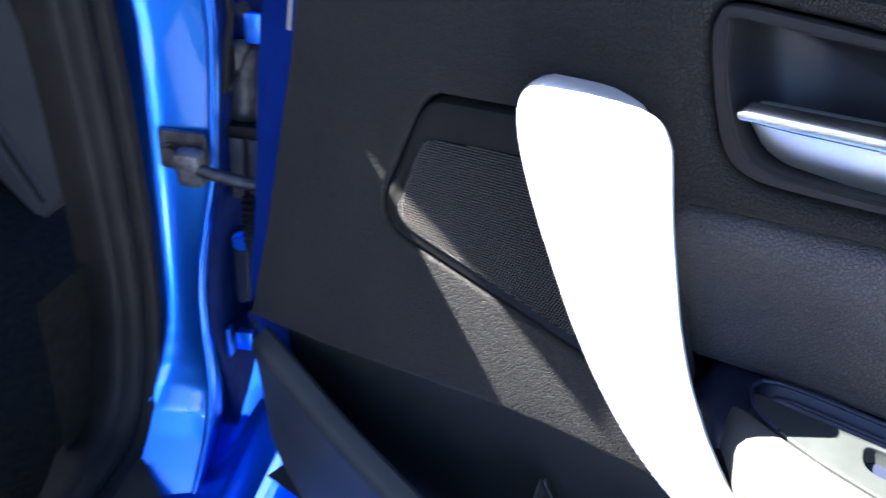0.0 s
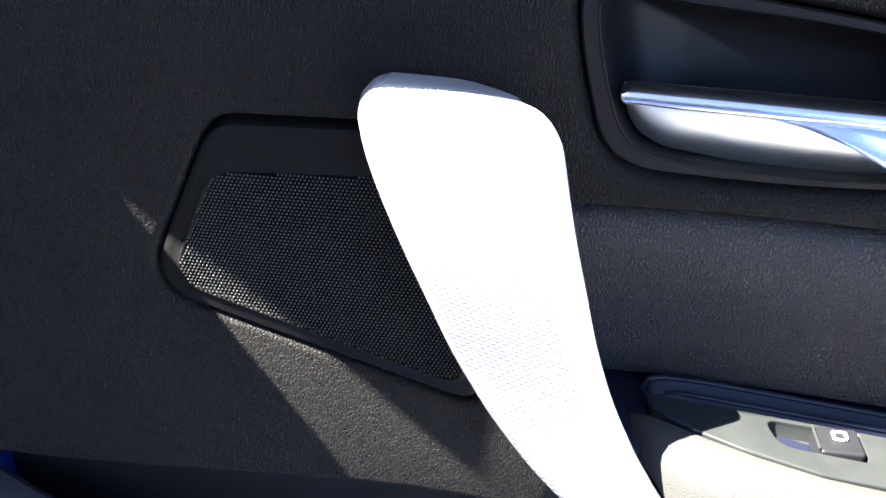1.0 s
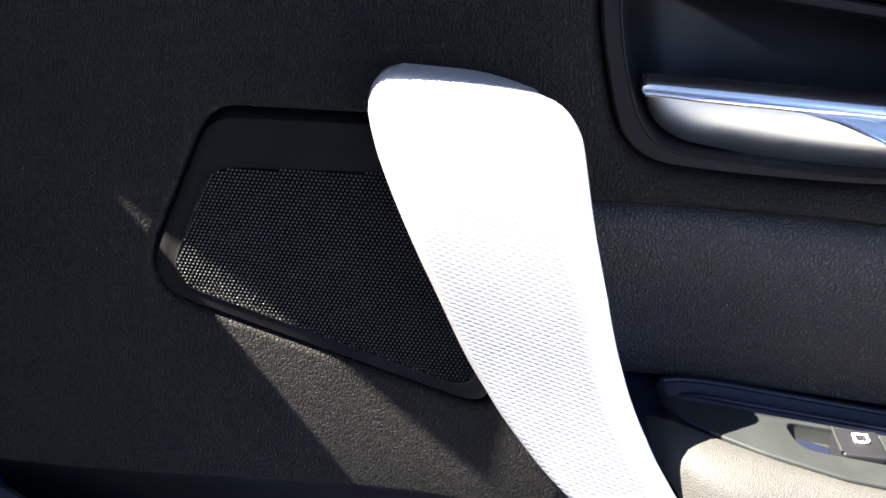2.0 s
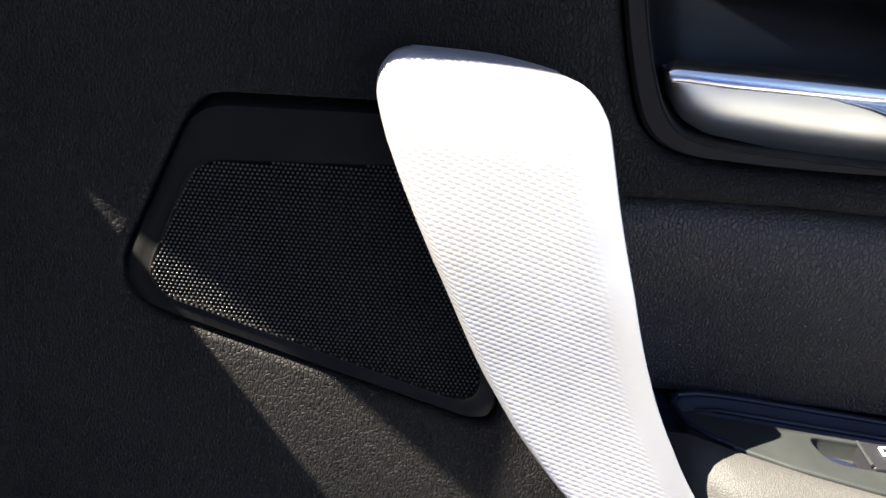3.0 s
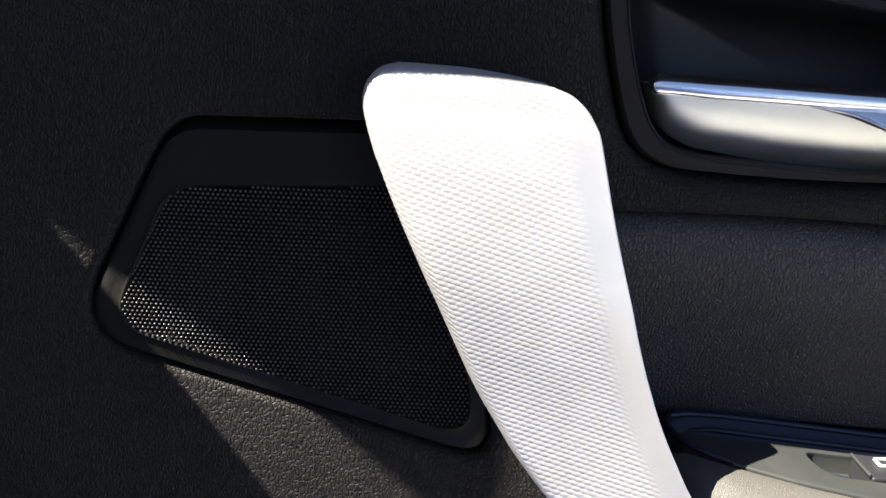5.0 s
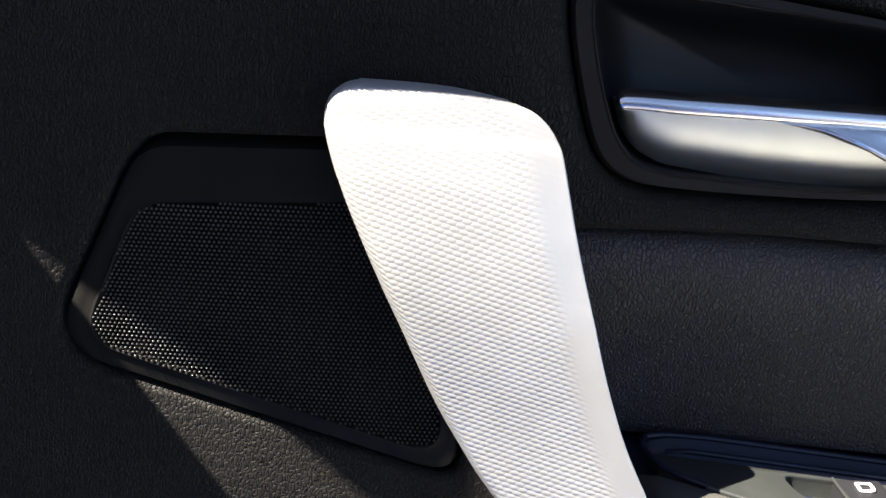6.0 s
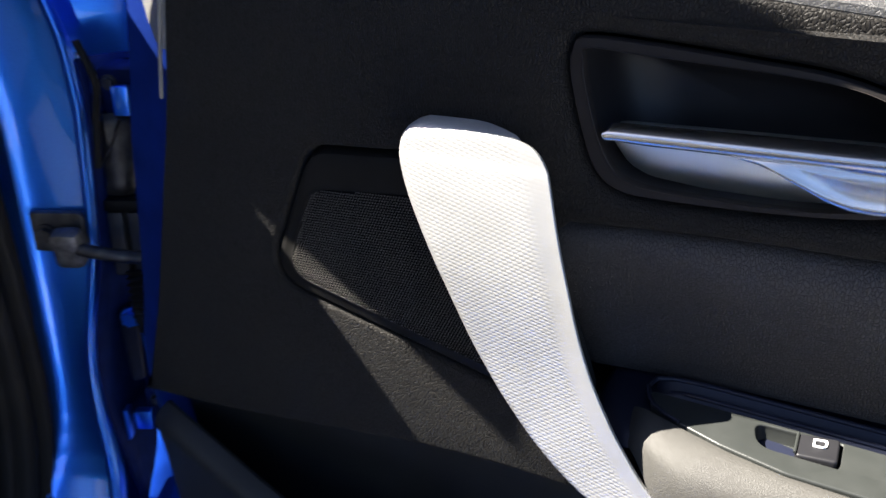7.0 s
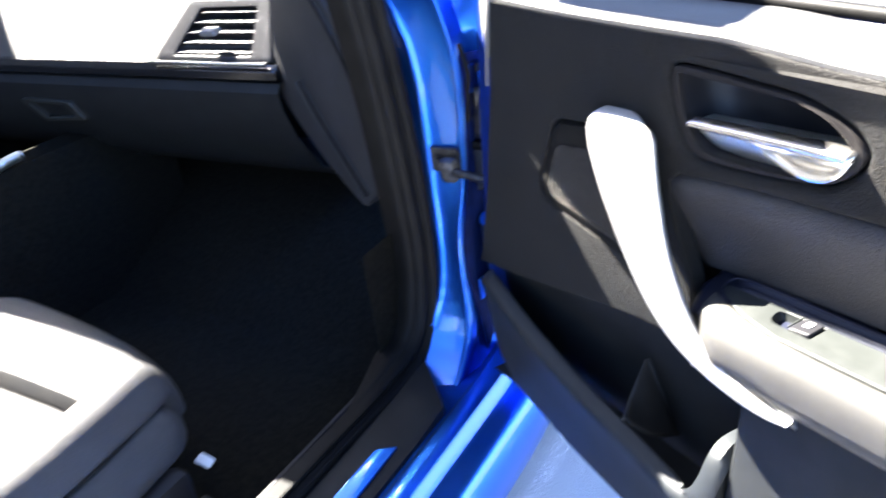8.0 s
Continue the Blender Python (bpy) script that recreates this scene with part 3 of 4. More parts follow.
LX = [0.1505, 0.153, 0.158, 0.17, 0.19, 0.205, 0.22, 0.235, 0.248, 0.258, 0.268, 0.278, 0.286, 0.2915]
LTOP = [0.8100, 0.8108, 0.8112, 0.8118, 0.8130, 0.8138, 0.8146, 0.8154, 0.8161, 0.8167, 0.8172, 0.8176, 0.8178, 0.8165]
LH = [0.0030, 0.0030, 0.0030, 0.0033, 0.0040, 0.0050, 0.0076, 0.0122, 0.0184, 0.0215, 0.0220, 0.0207, 0.0162, 0.0080]
trim_rows, body_rows = [], []
for x in np.r_[np.linspace(LX[0], LX[0] + 0.004, 7), np.linspace(LX[0] + 0.007, LX[-1], 44)]:
    top, h = float(np.interp(x, LX, LTOP)), float(np.interp(x, LX, LH))
    f = (x - LX[0]) / (LX[-1] - LX[0])
    yf = -0.0045 - 0.006 * f
    dish = 0.0018 * max(0.0, min(1.0, (h - 0.006) / 0.014)) - 0.0008 * max(0.0, 1 - h / 0.006)
    ends = math.sqrt(max(0.15, 1 - max(0.0, 1 - (x - LX[0]) / 0.0022) ** 2))
    band = min(h + 0.001, 0.0044) * ends
    wide = max(0.0, min(1.0, (h - 0.0034) / 0.009))
    wide = wide * wide * (3 - 2 * wide)
    row = [(x, 0.0055, top - 0.0005), (x, 0.0050, top + 0.0022 * ends), (x, 0.0040, top + 0.0027 * ends), (x, 0.0025, top + 0.0026 * ends)]
    for k in range(7):
        w = math.pi * (0.15 + 0.85 * k / 6)
        row.append((x, yf + 0.0016 - 0.0019 * math.sin(w), top - band / 2 + band * 0.62 * math.cos(w)))
    low = row[-1]
    for share, deep in ((0.30, 0.35), (0.5, 0.8), (0.7, 1.0), (0.85, 0.75), (0.96, 0.2)):
        y1, z1 = yf + 0.0004 + dish * deep - 0.0045 * share, top - h * share
        row.append((x, low[1] * (1 - wide) + y1 * wide, low[2] * (1 - wide) + min(z1, low[2]) * wide))
    row += [(x, yf + 0.0030 - 0.003 * wide, top - h), (x, 0.004, top - h * 0.8), (x, 0.004, top - 0.0015)]
    trim_rows.append(row)
for x in np.linspace(0.1515, 0.280, 36):
    top = float(np.interp(x, LX, LTOP)) - 0.0012
    bot = float(np.interp(x, [0.1515, 0.153, 0.155, 0.158, 0.163, 0.1715, 0.2, 0.24, 0.280], [0.8080, 0.8040, 0.7988, 0.7946, 0.7910, 0.7878, 0.7862, 0.7870, 0.7900]))
    row = []
    for k in range(9):
        f = k / 8
        row.append((x, 0.0006 + 0.0120 * f ** 1.8, top + (bot - top) * f))
    body_rows.append(row + [(x, 0.024, bot + 0.001), (x, 0.024, top)])
loft("lever_trim", trim_rows, chrome, door, "bright chrome lever edge and paddle", wrap=True, caps=True, smooth="all")
loft("lever_body", body_rows, satin, door, "satin pearl metal lever body", wrap=True, caps=True)

# pull handle: a broad silver blade that sweeps from the lining down to the armrest
H_L = [(0.0610, -0.0190, 0.8007), (0.0570, -0.0200, 0.7993), (0.0545, -0.0209, 0.7966), (0.0534, -0.0220, 0.7920), (0.0542, -0.0234, 0.7865), (0.0580, -0.0258, 0.7760), (0.0650, -0.0285, 0.7630), (0.0740, -0.0306, 0.7480), (0.0810, -0.0322, 0.7360), (0.0900, -0.0328, 0.7210), (0.0980, -0.0331, 0.7050), (0.1060, -0.0332, 0.6920), (0.1140, -0.0333, 0.6810), (0.1336, -0.0342, 0.6545), (0.1570, -0.0390, 0.6350), (0.1870, -0.0420, 0.6190), (0.2390, -0.0450, 0.6100), (0.2700, -0.0475, 0.6125), (0.2915, -0.0493, 0.6195)]
H_R = [(0.1150, -0.0188, 0.8042), (0.1210, -0.0193, 0.8026), (0.1262, -0.0201, 0.7992), (0.1304, -0.0211, 0.7943), (0.1335, -0.0224, 0.7885), (0.1373, -0.0250, 0.7765), (0.1410, -0.0278, 0.7640), (0.1470, -0.0312, 0.7480), (0.1515, -0.0334, 0.7360), (0.1575, -0.0354, 0.7210), (0.1645, -0.0369, 0.7060), (0.1710, -0.0377, 0.6950), (0.1790, -0.0386, 0.6830), (0.1920, -0.0402, 0.6660), (0.2140, -0.0420, 0.6450), (0.2330, -0.0470, 0.6390), (0.2600, -0.0480, 0.6330), (0.2800, -0.0485, 0.6300), (0.2955, -0.0494, 0.6265)]


def eased(line, span):
    """Even out a sampled line, ends kept."""
    out = line.copy()
    n = len(line)
    for i in range(n):
        r = min(span, i, n - 1 - i)
        out[i] = line[i - r:i + r + 1].mean(axis=0)
    return out


def stations_of(points, per):
    """Catmull-Rom with the same number of samples between each pair of points."""
    p = [np.array(q) for q in points]
    p = [2 * p[0] - p[1]] + p + [2 * p[-1] - p[-2]]
    out = []
    for a, b, c, d in zip(p, p[1:], p[2:], p[3:]):
        for s in np.linspace(0, 1, per, endpoint=False):
            out.append(0.5 * (2 * b + (c - a) * s + (2 * a - 5 * b + 4 * c - d) * s * s + (3 * b - a - 3 * c + d) * s ** 3))
    return np.array(out + [p[-2]])


hl, hr = stations_of(H_L, 8), stations_of(H_R, 8)
hl[:, 0] -= np.interp(hl[:, 2], [0.62, 0.66, 0.76, 0.785], [0.0, 0.0008, 0.0008, 0.0])
for line in (hl, hr):
    line[28:] = eased(line[28:], 8)
    line[20:, 1] = eased(line[20:], 16)[:, 1]
COLUMNS = [0.0, 0.006, 0.022, 0.06, 0.13, 0.24, 0.36, 0.48, 0.60, 0.72, 0.80, 0.845, 0.87, 0.89, 0.92, 0.95, 0.975, 0.992, 1.0]


def blade_row(i):
    """The front of the handle from its one edge to the other: level across, with a soft turn into the smooth flank."""
    a, b = hl[i], hr[i]
    f, mid = i / (len(hl) - 1), (a[2] + b[2]) / 2
    thin = float(np.interp(i / 8, [8, 10, 12, 13, 14, 15, 16, 17, 18], [0.0, 0.04, 0.10, 0.17, 0.29, 0.38, 0.46, 0.52, 0.80]))
    a, b = a + (b - a) * thin * 0.5, b + (a - b) * thin * 0.5
    slim = 1 - 0.45 * max(0.0, (f - 0.74) / 0.26)
    crease = float(np.interp(mid, [0.63, 0.70, 0.74], [0.78, 0.82, 0.86]))
    swell = slim * float(np.interp(mid, [0.66, 0.70, 0.74, 0.775, 0.792, 0.8025], [1.0, 0.88, 0.70, 0.46, 0.22, 0.0]))
    low = 0.0036 * swell
    lean = 0.0010 * swell
    bow = 0.0015 * max(0.0, 1 - i / 30) ** 2
    row = []
    for s in COLUMNS:
        s = s * crease / 0.86 if s < 0.86 else 1 - (1 - s) * (1 - crease) / 0.14
        x, y, z = a * (1 - s) + b * s
        # level across the front, then a soft turn into the flank
        front = a[1] - low * math.sin(math.pi / 2 * min(1.0, s / 0.06)) + lean * s
        g = max(0.0, min(1.0, (s - crease + 0.05) / (1.05 - crease)))
        turn = g * g * (3 - 2 * g)
        level = front * (1 - turn) + b[1] * turn
        y = y + (level - y) * min(1.0, swell * 1.6)
        row.append((x, y, z + bow * math.sin(math.pi * min(1.0, s))))
    return row


def handle_mesh():
    """The domed front, and a rolled wall round it: broad over the crest and the corner, tight along the sides."""
    rows = [blade_row(i) for i in range(len(hl))]
    n, w = len(rows), len(COLUMNS)
    verts = [p for row in rows for p in row]
    faces = [(i * w + j, i * w + j + 1, i * w + w + j + 1, i * w + w + j) for i in range(n - 1) for j in range(w - 1)]
    border = [i * w for i in range(n - 1, -1, -1)] + list(range(1, w)) + [i * w + w - 1 for i in range(1, n)]
    loop = np.array([verts[k] for k in border])
    # even normals of the border, in x and z
    flow = np.array([loop[min(k + 3, len(loop) - 1)] - loop[max(k - 3, 0)] for k in range(len(loop))])
    out = np.stack([-flow[:, 2], flow[:, 0]], 1)
    out /= np.linalg.norm(out, axis=1)[:, None]
    out = eased(out, 3)
    out /= np.linalg.norm(out, axis=1)[:, None]
    rings = [border]
    for share, depth, inset, side in ((0.30, 0.0009, 0.0, 0.0010), (0.62, 0.0032, 0.0006, 0.0035), (0.88, 0.0075, 0.004, 0.0075), (1.0, 0.0150, 0.011, 0.0110)):
        ring = []
        for k, (x, y, z) in enumerate(loop):
            if k < n - 1:
                rise = float(np.interp(z, [0.765, 0.785, 0.794, 0.800], [0.0, 0.0020, 0.0038, 0.0048]))
            else:
                rise = float(np.interp(x, [0.061, 0.075, 0.090, 0.104, 0.115, 0.123], [0.0050, 0.0037, 0.0027, 0.0017, 0.0007, 0.0])) if z > 0.79 else 0.0
            crest = min(1.0, rise / 0.0009)
            step = rise * share - inset * (1 - crest)
            ring.append(len(verts))
            verts.append((x + out[k, 0] * step, y + depth * crest * min(1.0, rise / 0.0026) + side * (1 - crest), z + out[k, 1] * step))
        rings.append(ring)
    for a, b in zip(rings, rings[1:]):
        faces += [(a[k], b[k], b[k + 1], a[k + 1]) for k in range(len(a) - 1)]
    # the plain back
    last = rings[-1]
    for i in range(n - 1):
        faces.append((last[n - 1 - i], last[n - 2 - i], last[n - 1 + w + i], last[n - 2 + w + i]))
    return verts, faces


h_verts, h_faces = handle_mesh()
handle = adopt(mesh_part("pull_handle", h_verts, h_faces, silver, None, "silver knurled pull handle in full sun", smooth="all"), door)
# relief cut near the crest for glare, faded on the flank past the crease
relief = handle.data.attributes.new("relief", "FLOAT", "POINT")
for v in range(len(h_verts)):
    row, column = divmod(v, len(COLUMNS))
    if row >= len(hl):
        relief.data[v].value = 1.0
        continue
    flank_share = float(np.interp(COLUMNS[column], [0.80, 0.89], [0.0, 1.0])) * float(np.interp(row, [0, 16, 44], [0.45, 0.65, 0.97]))
    relief.data[v].value = float(np.interp(row, [0, 40, 80], [0.40, 0.55, 1.0])) * (1 - flank_share)

# map pocket at the foot of the door
rim_pts = curve([(-0.172, -0.006, 0.546), (-0.150, -0.016, 0.551), (-0.115, -0.022, 0.544), (-0.05, -0.028, 0.523), (0.03, -0.034, 0.503), (0.10, -0.038, 0.490), (0.165, -0.041, 0.476), (0.192, -0.041, 0.474), (0.206, -0.040, 0.482), (0.2125, -0.036, 0.498), (0.2145, -0.030, 0.513), (0.2145, -0.023, 0.522), (0.2135, -0.014, 0.526), (0.2125, -0.004, 0.527), (0.212, 0.014, 0.525), (0.212, 0.032, 0.520)], 90)
pocket_rows = []
for i, (x, y, z) in enumerate(rim_pts):
    bottom = float(np.interp(x, [-0.18, -0.16, -0.13, -0.11, 0.0, 0.1, 0.3], [0.50, 0.455, 0.428, 0.414, 0.396, 0.386, 0.37]))
    inward = 0.010
    turn = min(1.0, max(0.0, (x - 0.160) / 0.050)) if i < len(rim_pts) * 0.75 else 1.0
    ox, oy, wide = math.sin(turn * 1.45), -math.cos(turn * 1.45), 1 + 0.15 * turn
    lip = [(-0.030, -0.06), (-0.0150, -0.008), (-0.0130, -0.0015), (-0.0095, 0.0), (-0.0010, -0.0030 * (1 - turn)), (0.0035, -0.0065), (0.0052, -0.0120), (0.0030, -0.0185)]
    pocket_rows.append([(x + ox * o * wide, y + oy * o * wide, z + h) for o, h in lip] + [(x, y, (z + bottom) / 2), (x, y + 0.004, bottom + 0.006), (x, y + 0.010, bottom), (x, y + 0.05, bottom - 0.004)])
pocket = loft("map_pocket", pocket_rows, pocket_plastic, door, "black plastic map pocket with rounded rim")
low_rows = []
for x, z in curve([(-0.185, 0.556), (-0.089, 0.568), (0.056, 0.594), (0.15, 0.602), (0.3, 0.612), (0.92, 0.625)], 50):
    low_rows.append([(x, 0.012, z + 0.004), (x, 0.0135, z - 0.004), (x, 0.020, z - 0.016), (x, 0.034, z - 0.05), (x, 0.045, z - 0.10), (x, 0.045, max(0.38, z - 0.16)), (x, 0.046, 0.37)])
lower = loft("lower_lining", low_rows, plastic, door, "black plastic lower lining")
apex, foot, root = np.array([0.074, 0.026, 0.532]), np.array([0.099, -0.030, 0.497]), np.array([0.120, 0.024, 0.460])
rib_rows = []
for f in np.linspace(0.02, 1, 14):
    a = apex + (foot - apex) * f + np.array([-0.004, 0.0, -0.008]) * math.sin(math.pi * f)
    c = apex + (root - apex) * f
    rib_rows.append([tuple(a * (1 - g) + c * g + np.array([0.006, -0.010, 0.0]) * math.sin(math.pi * g) * f) for g in np.linspace(0, 1, 9)])
divider = loft("pocket_divider", rib_rows, speaker_plastic, door, "black bottle divider", thick=0.003)
tube("divider_rib", [tuple(r[0]) for r in rib_rows], lambda f: 0.0012 + 0.0012 * f, pocket_plastic, door)
tube("divider_rib", [tuple(r[-1]) for r in rib_rows], lambda f: 0.0022 - 0.001 * f, pocket_plastic, door)
floor_rows = [[(x, -0.02, 0.42), (x, 0.04, 0.42)] for x in (-0.15, 0.0, 0.15, 0.3)]
loft("pocket_floor", floor_rows, plastic, door)
tail_rows = []
for x, sunk in ((0.2165, 0.014), (0.219, 0.006), (0.223, 0.0015), (0.232, 0.0), (0.32, 0.0), (0.45, 0.0), (0.65, 0.0), (0.92, 0.0)):
    tail_rows.append([(x, y + sunk + lining_bend(x, 0), z) for y, z in ((-0.004, 0.615), (-0.012, 0.585), (-0.016, 0.560), (-0.019, 0.535), (-0.025, 0.505), (-0.031, 0.470), (-0.030, 0.42), (-0.014, 0.375), (0.02, 0.365))])
loft("rear_lower_lining", tail_rows, plastic, door)

# outer skin and small parts of the shell
skin_rows = []
for x in (-0.19, -0.1, 0.1, 0.4, 0.7, 0.94):
    skin_rows.append([(x, 0.05, 0.876), (x, 0.10, 0.870), (x, 0.135, 0.82), (x, 0.145, 0.70), (x, 0.143, 0.55), (x, 0.128, 0.42), (x, 0.09, 0.36), (x, 0.03, 0.365)])
loft("outer_skin", skin_rows, blue, door, "metallic blue outer door skin")
# Sunlight on the black lining's edge and corner, put in as pale grey
tube("lining_edge", [(x - 0.0012, -0.0005, z) for x, z in curve([(-0.1135, 0.885), (-0.1195, 0.86), (-0.1245, 0.836), (-0.1310, 0.788)], 10)], 0.0013, pale_plastic, door, "lining edge with sunlight in its pale colour")
corner_rows = []
for z, back in ((0.8185, 0.004), (0.8215, 0.012), (0.832, 0.026), (0.848, 0.042), (0.866, 0.052), (0.885, 0.058)):
    xf = float(np.interp(z, [0.786, 0.846, 0.885], [-0.1320, -0.1238, -0.1145]))
    corner_rows.append([(xf + 0.006, 0.001, z), (xf - 0.0008, 0.0005, z), (xf - 0.0022, 0.0025, z), (xf - 0.004 - back * 0.40, 0.003 + back * 0.16, z), (xf - 0.004 - back * 0.66, 0.004 + back * 0.25, z), (xf - 0.003 - back * 0.64, 0.007 + back * 0.28, z), (xf + 0.006, 0.016, z)])
loft("sunlit_lining_corner", corner_rows, pale_plastic, door, "lining corner with sunlight in its pale colour", wrap=True, caps=True)

# ---- car body round the door opening ----
JZ = [0.25, 0.30, 0.34, 0.37, 0.40, 0.43, 0.46, 0.50, 0.54, 0.58, 0.62, 0.66, 0.70, 0.75, 0.80, 0.85, 0.92, 1.02]
JL = [-0.066, -0.052, -0.042, -0.034, -0.026, -0.019, -0.015, -0.0125, -0.0115, -0.011, -0.0105, -0.010, -0.010, -0.011, -0.018, -0.038, -0.075, -0.12]
JR = [0.046, 0.044, 0.041, 0.0375, 0.033, 0.0275, 0.0225, 0.021, 0.0250, 0.0330, 0.0415, 0.0450, 0.0475, 0.0500, 0.0465, 0.0330, -0.002, -0.05]
jamb_rows = []
for z in np.r_[np.linspace(0.25, 0.48, 70), np.linspace(0.49, 1.0, 40)]:
    l, r = float(np.interp(z, JZ, JL)), float(np.interp(z, JZ, JR))
    w = r - l
    # the foot swings back into the sill
    back = float(np.interp(z, [0.25, 0.30, 0.325, 0.347, 0.365, 0.385, 0.405, 0.425, 0.445, 0.465, 0.49, 1.0], [0.30, 0.165, 0.110, 0.072, 0.0485, 0.0305, 0.0185, 0.0105, 0.0052, 0.0018, 0.0, 0.0]))
    jamb_rows.append([C(back + u, v, z) for u, v in ((-0.030, l - 0.060), (-0.008, l - 0.048), (-0.004, l - 0.014), (0.0010, l - 0.006), (0.0042, l - 0.0018), (0.0046, l + 0.0012), (0.0020, l + 0.005), (0.0002, l + 0.009), (-0.0002, l + 0.45 * w), (0.0, r - 0.0075), (0.0016, r - 0.0045), (0.0044, r - 0.0018), (0.0046, r), (-0.003, r + 0.002), (-0.030, r - 0.002), (-0.075, r - 0.010), (-0.11, r + 0.03))])
jamb = loft("pillar_jamb", jamb_rows, blue, car, "glossy metallic blue pillar jamb", smooth="all")

# weather seal, swept round the opening
seal_path = curve([(0.062, 0.99), (0.026, 0.86), (0.0035, 0.715), (-0.010, 0.56), (-0.010, 0.48), (0.000, 0.425), (0.018, 0.378), (0.050, 0.347), (0.095, 0.337), (0.16, 0.336), (0.30, 0.340), (0.6, 0.345), (1.25, 0.35)], 110)


def sweep(name, profile, mat, label):
    rows = []
    for i, (u, z) in enumerate(seal_path):
        t = seal_path[min(i + 1, len(seal_path) - 1)] - seal_path[max(i - 1, 0)]
        t = t / np.linalg.norm(t)
        nu, nz = -t[1], t[0]
        low = min(1.0, max(0.0, (u - 0.10) / 0.12)) if z < 0.40 else 0.0
        rows.append([C(u + nu * b, w, z + nz * b) for b, w in ((a * (1 - low) + min(a, 0.028) * low, v * (1 - low) + max(v, -0.054) * low) for a, v in profile)])
    return loft(name, rows, mat, car, label)


sweep("outer_seal", [(-0.012, -0.050), (-0.004, -0.034), (0.000, -0.027), (0.004, -0.0232), (0.0072, -0.0222), (0.0082, -0.0240), (0.0094, -0.0222), (0.0116, -0.0220), (0.0124, -0.0240), (0.0134, -0.0222), (0.0150, -0.0226), (0.0175, -0.0250), (0.0183, -0.0285), (0.0196, -0.0272), (0.0208, -0.031), (0.021, -0.040)], rubber, "black rubber door seal")
sweep("inner_seal", [(0.018, -0.036), (0.0215, -0.0325), (0.0250, -0.0315), (0.0275, -0.0320), (0.0285, -0.0350), (0.0300, -0.0335), (0.0325, -0.0350), (0.035, -0.040), (0.036, -0.047), (0.039, -0.049), (0.041, -0.053), (0.041, -0.062), (0.036, -0.085)], rubber, "black rubber and trim lip")

# sill
sill_rows, cover_rows = [], []
for u in np.linspace(-0.02, 1.25, 40):
    lead = max(0.0, 1 - (u + 0.02) / 0.12)
    lift = 0.02 * lead ** 2
    cover_rows.append([C(u + 0.09 + 1.1 * max(0.0, v + 0.02) * max(0.0, 1 - (u + 0.02) / 0.3), v, z + lift * 0.3) for v, z in ((-0.055, 0.338), (-0.032, 0.345), (-0.015, 0.352), (0.010, 0.355), (0.048, 0.356), (0.060, 0.354), (0.0625, 0.348), (0.063, 0.335))])
    sill_rows.append([C(u, v, z + lift - (0.060 * lead if v < 0.04 else 0.0)) for v, z in ((-0.05, 0.325), (0.030, 0.345), (0.064, 0.350), (0.071, 0.354), (0.075, 0.361), (0.081, 0.3645), (0.098, 0.3655), (0.105, 0.3635), (0.109, 0.357), (0.112, 0.340), (0.118, 0.335), (0.131, 0.333), (0.138, 0.330), (0.143, 0.321), (0.148, 0.29), (0.146, 0.24), (0.11, 0.18), (0.05, 0.16))])
sill = loft("door_sill", sill_rows, blue, car, "glossy metallic blue door sill")
cover = loft("sill_cover", cover_rows, plastic, car, "black plastic sill cover")
plate("sill_inlay", rounded([(0.262, 0.019, 0.010), (0.52, 0.016, 0.004), (0.52, 0.049, 0.004), (0.247, 0.043, 0.003)]), 0.0, 0.001, 0.003, blue, car, "blue painted inlay", to=lambda co: C(co.x, co.z, 0.3595 - co.y))

# interior side, floor, bulkhead
side_rows = []
for u in np.linspace(-0.45, 0.10, 12):
    side_rows.append([C(u, -0.075 - 0.10 * max(0, -u), z) for z in (0.24, 0.33, 0.42, 0.49, 0.535)])
loft("kick_panel", side_rows, carpet, car, "black carpeted kick panel")
floor_pts = [[C(u, v, 0.25 + (0.22 * max(0, -0.05 - u) / 0.4)) for v in np.linspace(-0.06, -1.45, 12)] for u in np.linspace(-0.5, 1.25, 24)]
loft("floor_carpet", floor_pts, carpet, car, "black carpeted car floor", thick=0.01)
loft("bulkhead", [[C(-0.45, v, z) for v in np.linspace(-0.05, -1.45, 6)] for z in (0.25, 0.6, 0.9)], carpet, car, thick=0.01)
loft("inner_sill_panel", [[C(u, v, z) for v, z in ((-0.050, 0.352), (-0.053, 0.362), (-0.058, 0.366), (-0.064, 0.365), (-0.069, 0.356), (-0.071, 0.33), (-0.072, 0.25))] for u in np.linspace(0.14, 1.25, 14)], smooth_plastic, car, "black plastic inner sill trim")
loft("far_side", [[C(u, -1.46, z) for z in (0.2, 0.5, 0.90)] for u in np.linspace(-0.5, 1.25, 4)], plastic, car, thick=0.05)

# added unseen plates, cut to shape the shadow on the door and handle
door_shadow_pts = rounded([(0.020, 0.945, 0.02), (0.175, 1.000, 0.02), (0.175, 1.0545, 0.003), (0.0792, 1.0648, 0.0005), (0.1035, 1.1135, 0.03), (0.1258, 1.150, 0.02), (0.1265, 1.215, 0.02), (0.1296, 1.2645, 0.02), (0.1419, 1.324, 0.02), (0.1735, 1.500, 0.01), (0.172, 1.524, 0.006), (0.152, 1.520, 0.008), (0.1400, 1.490, 0.008), (0.1200, 1.400, 0.01), (0.0970, 1.300, 0.01), (0.0745, 1.200, 0.01), (0.0440, 1.0620, 0.001), (-0.10, 1.040, 0.02), (-0.12, 0.945, 0.02)])


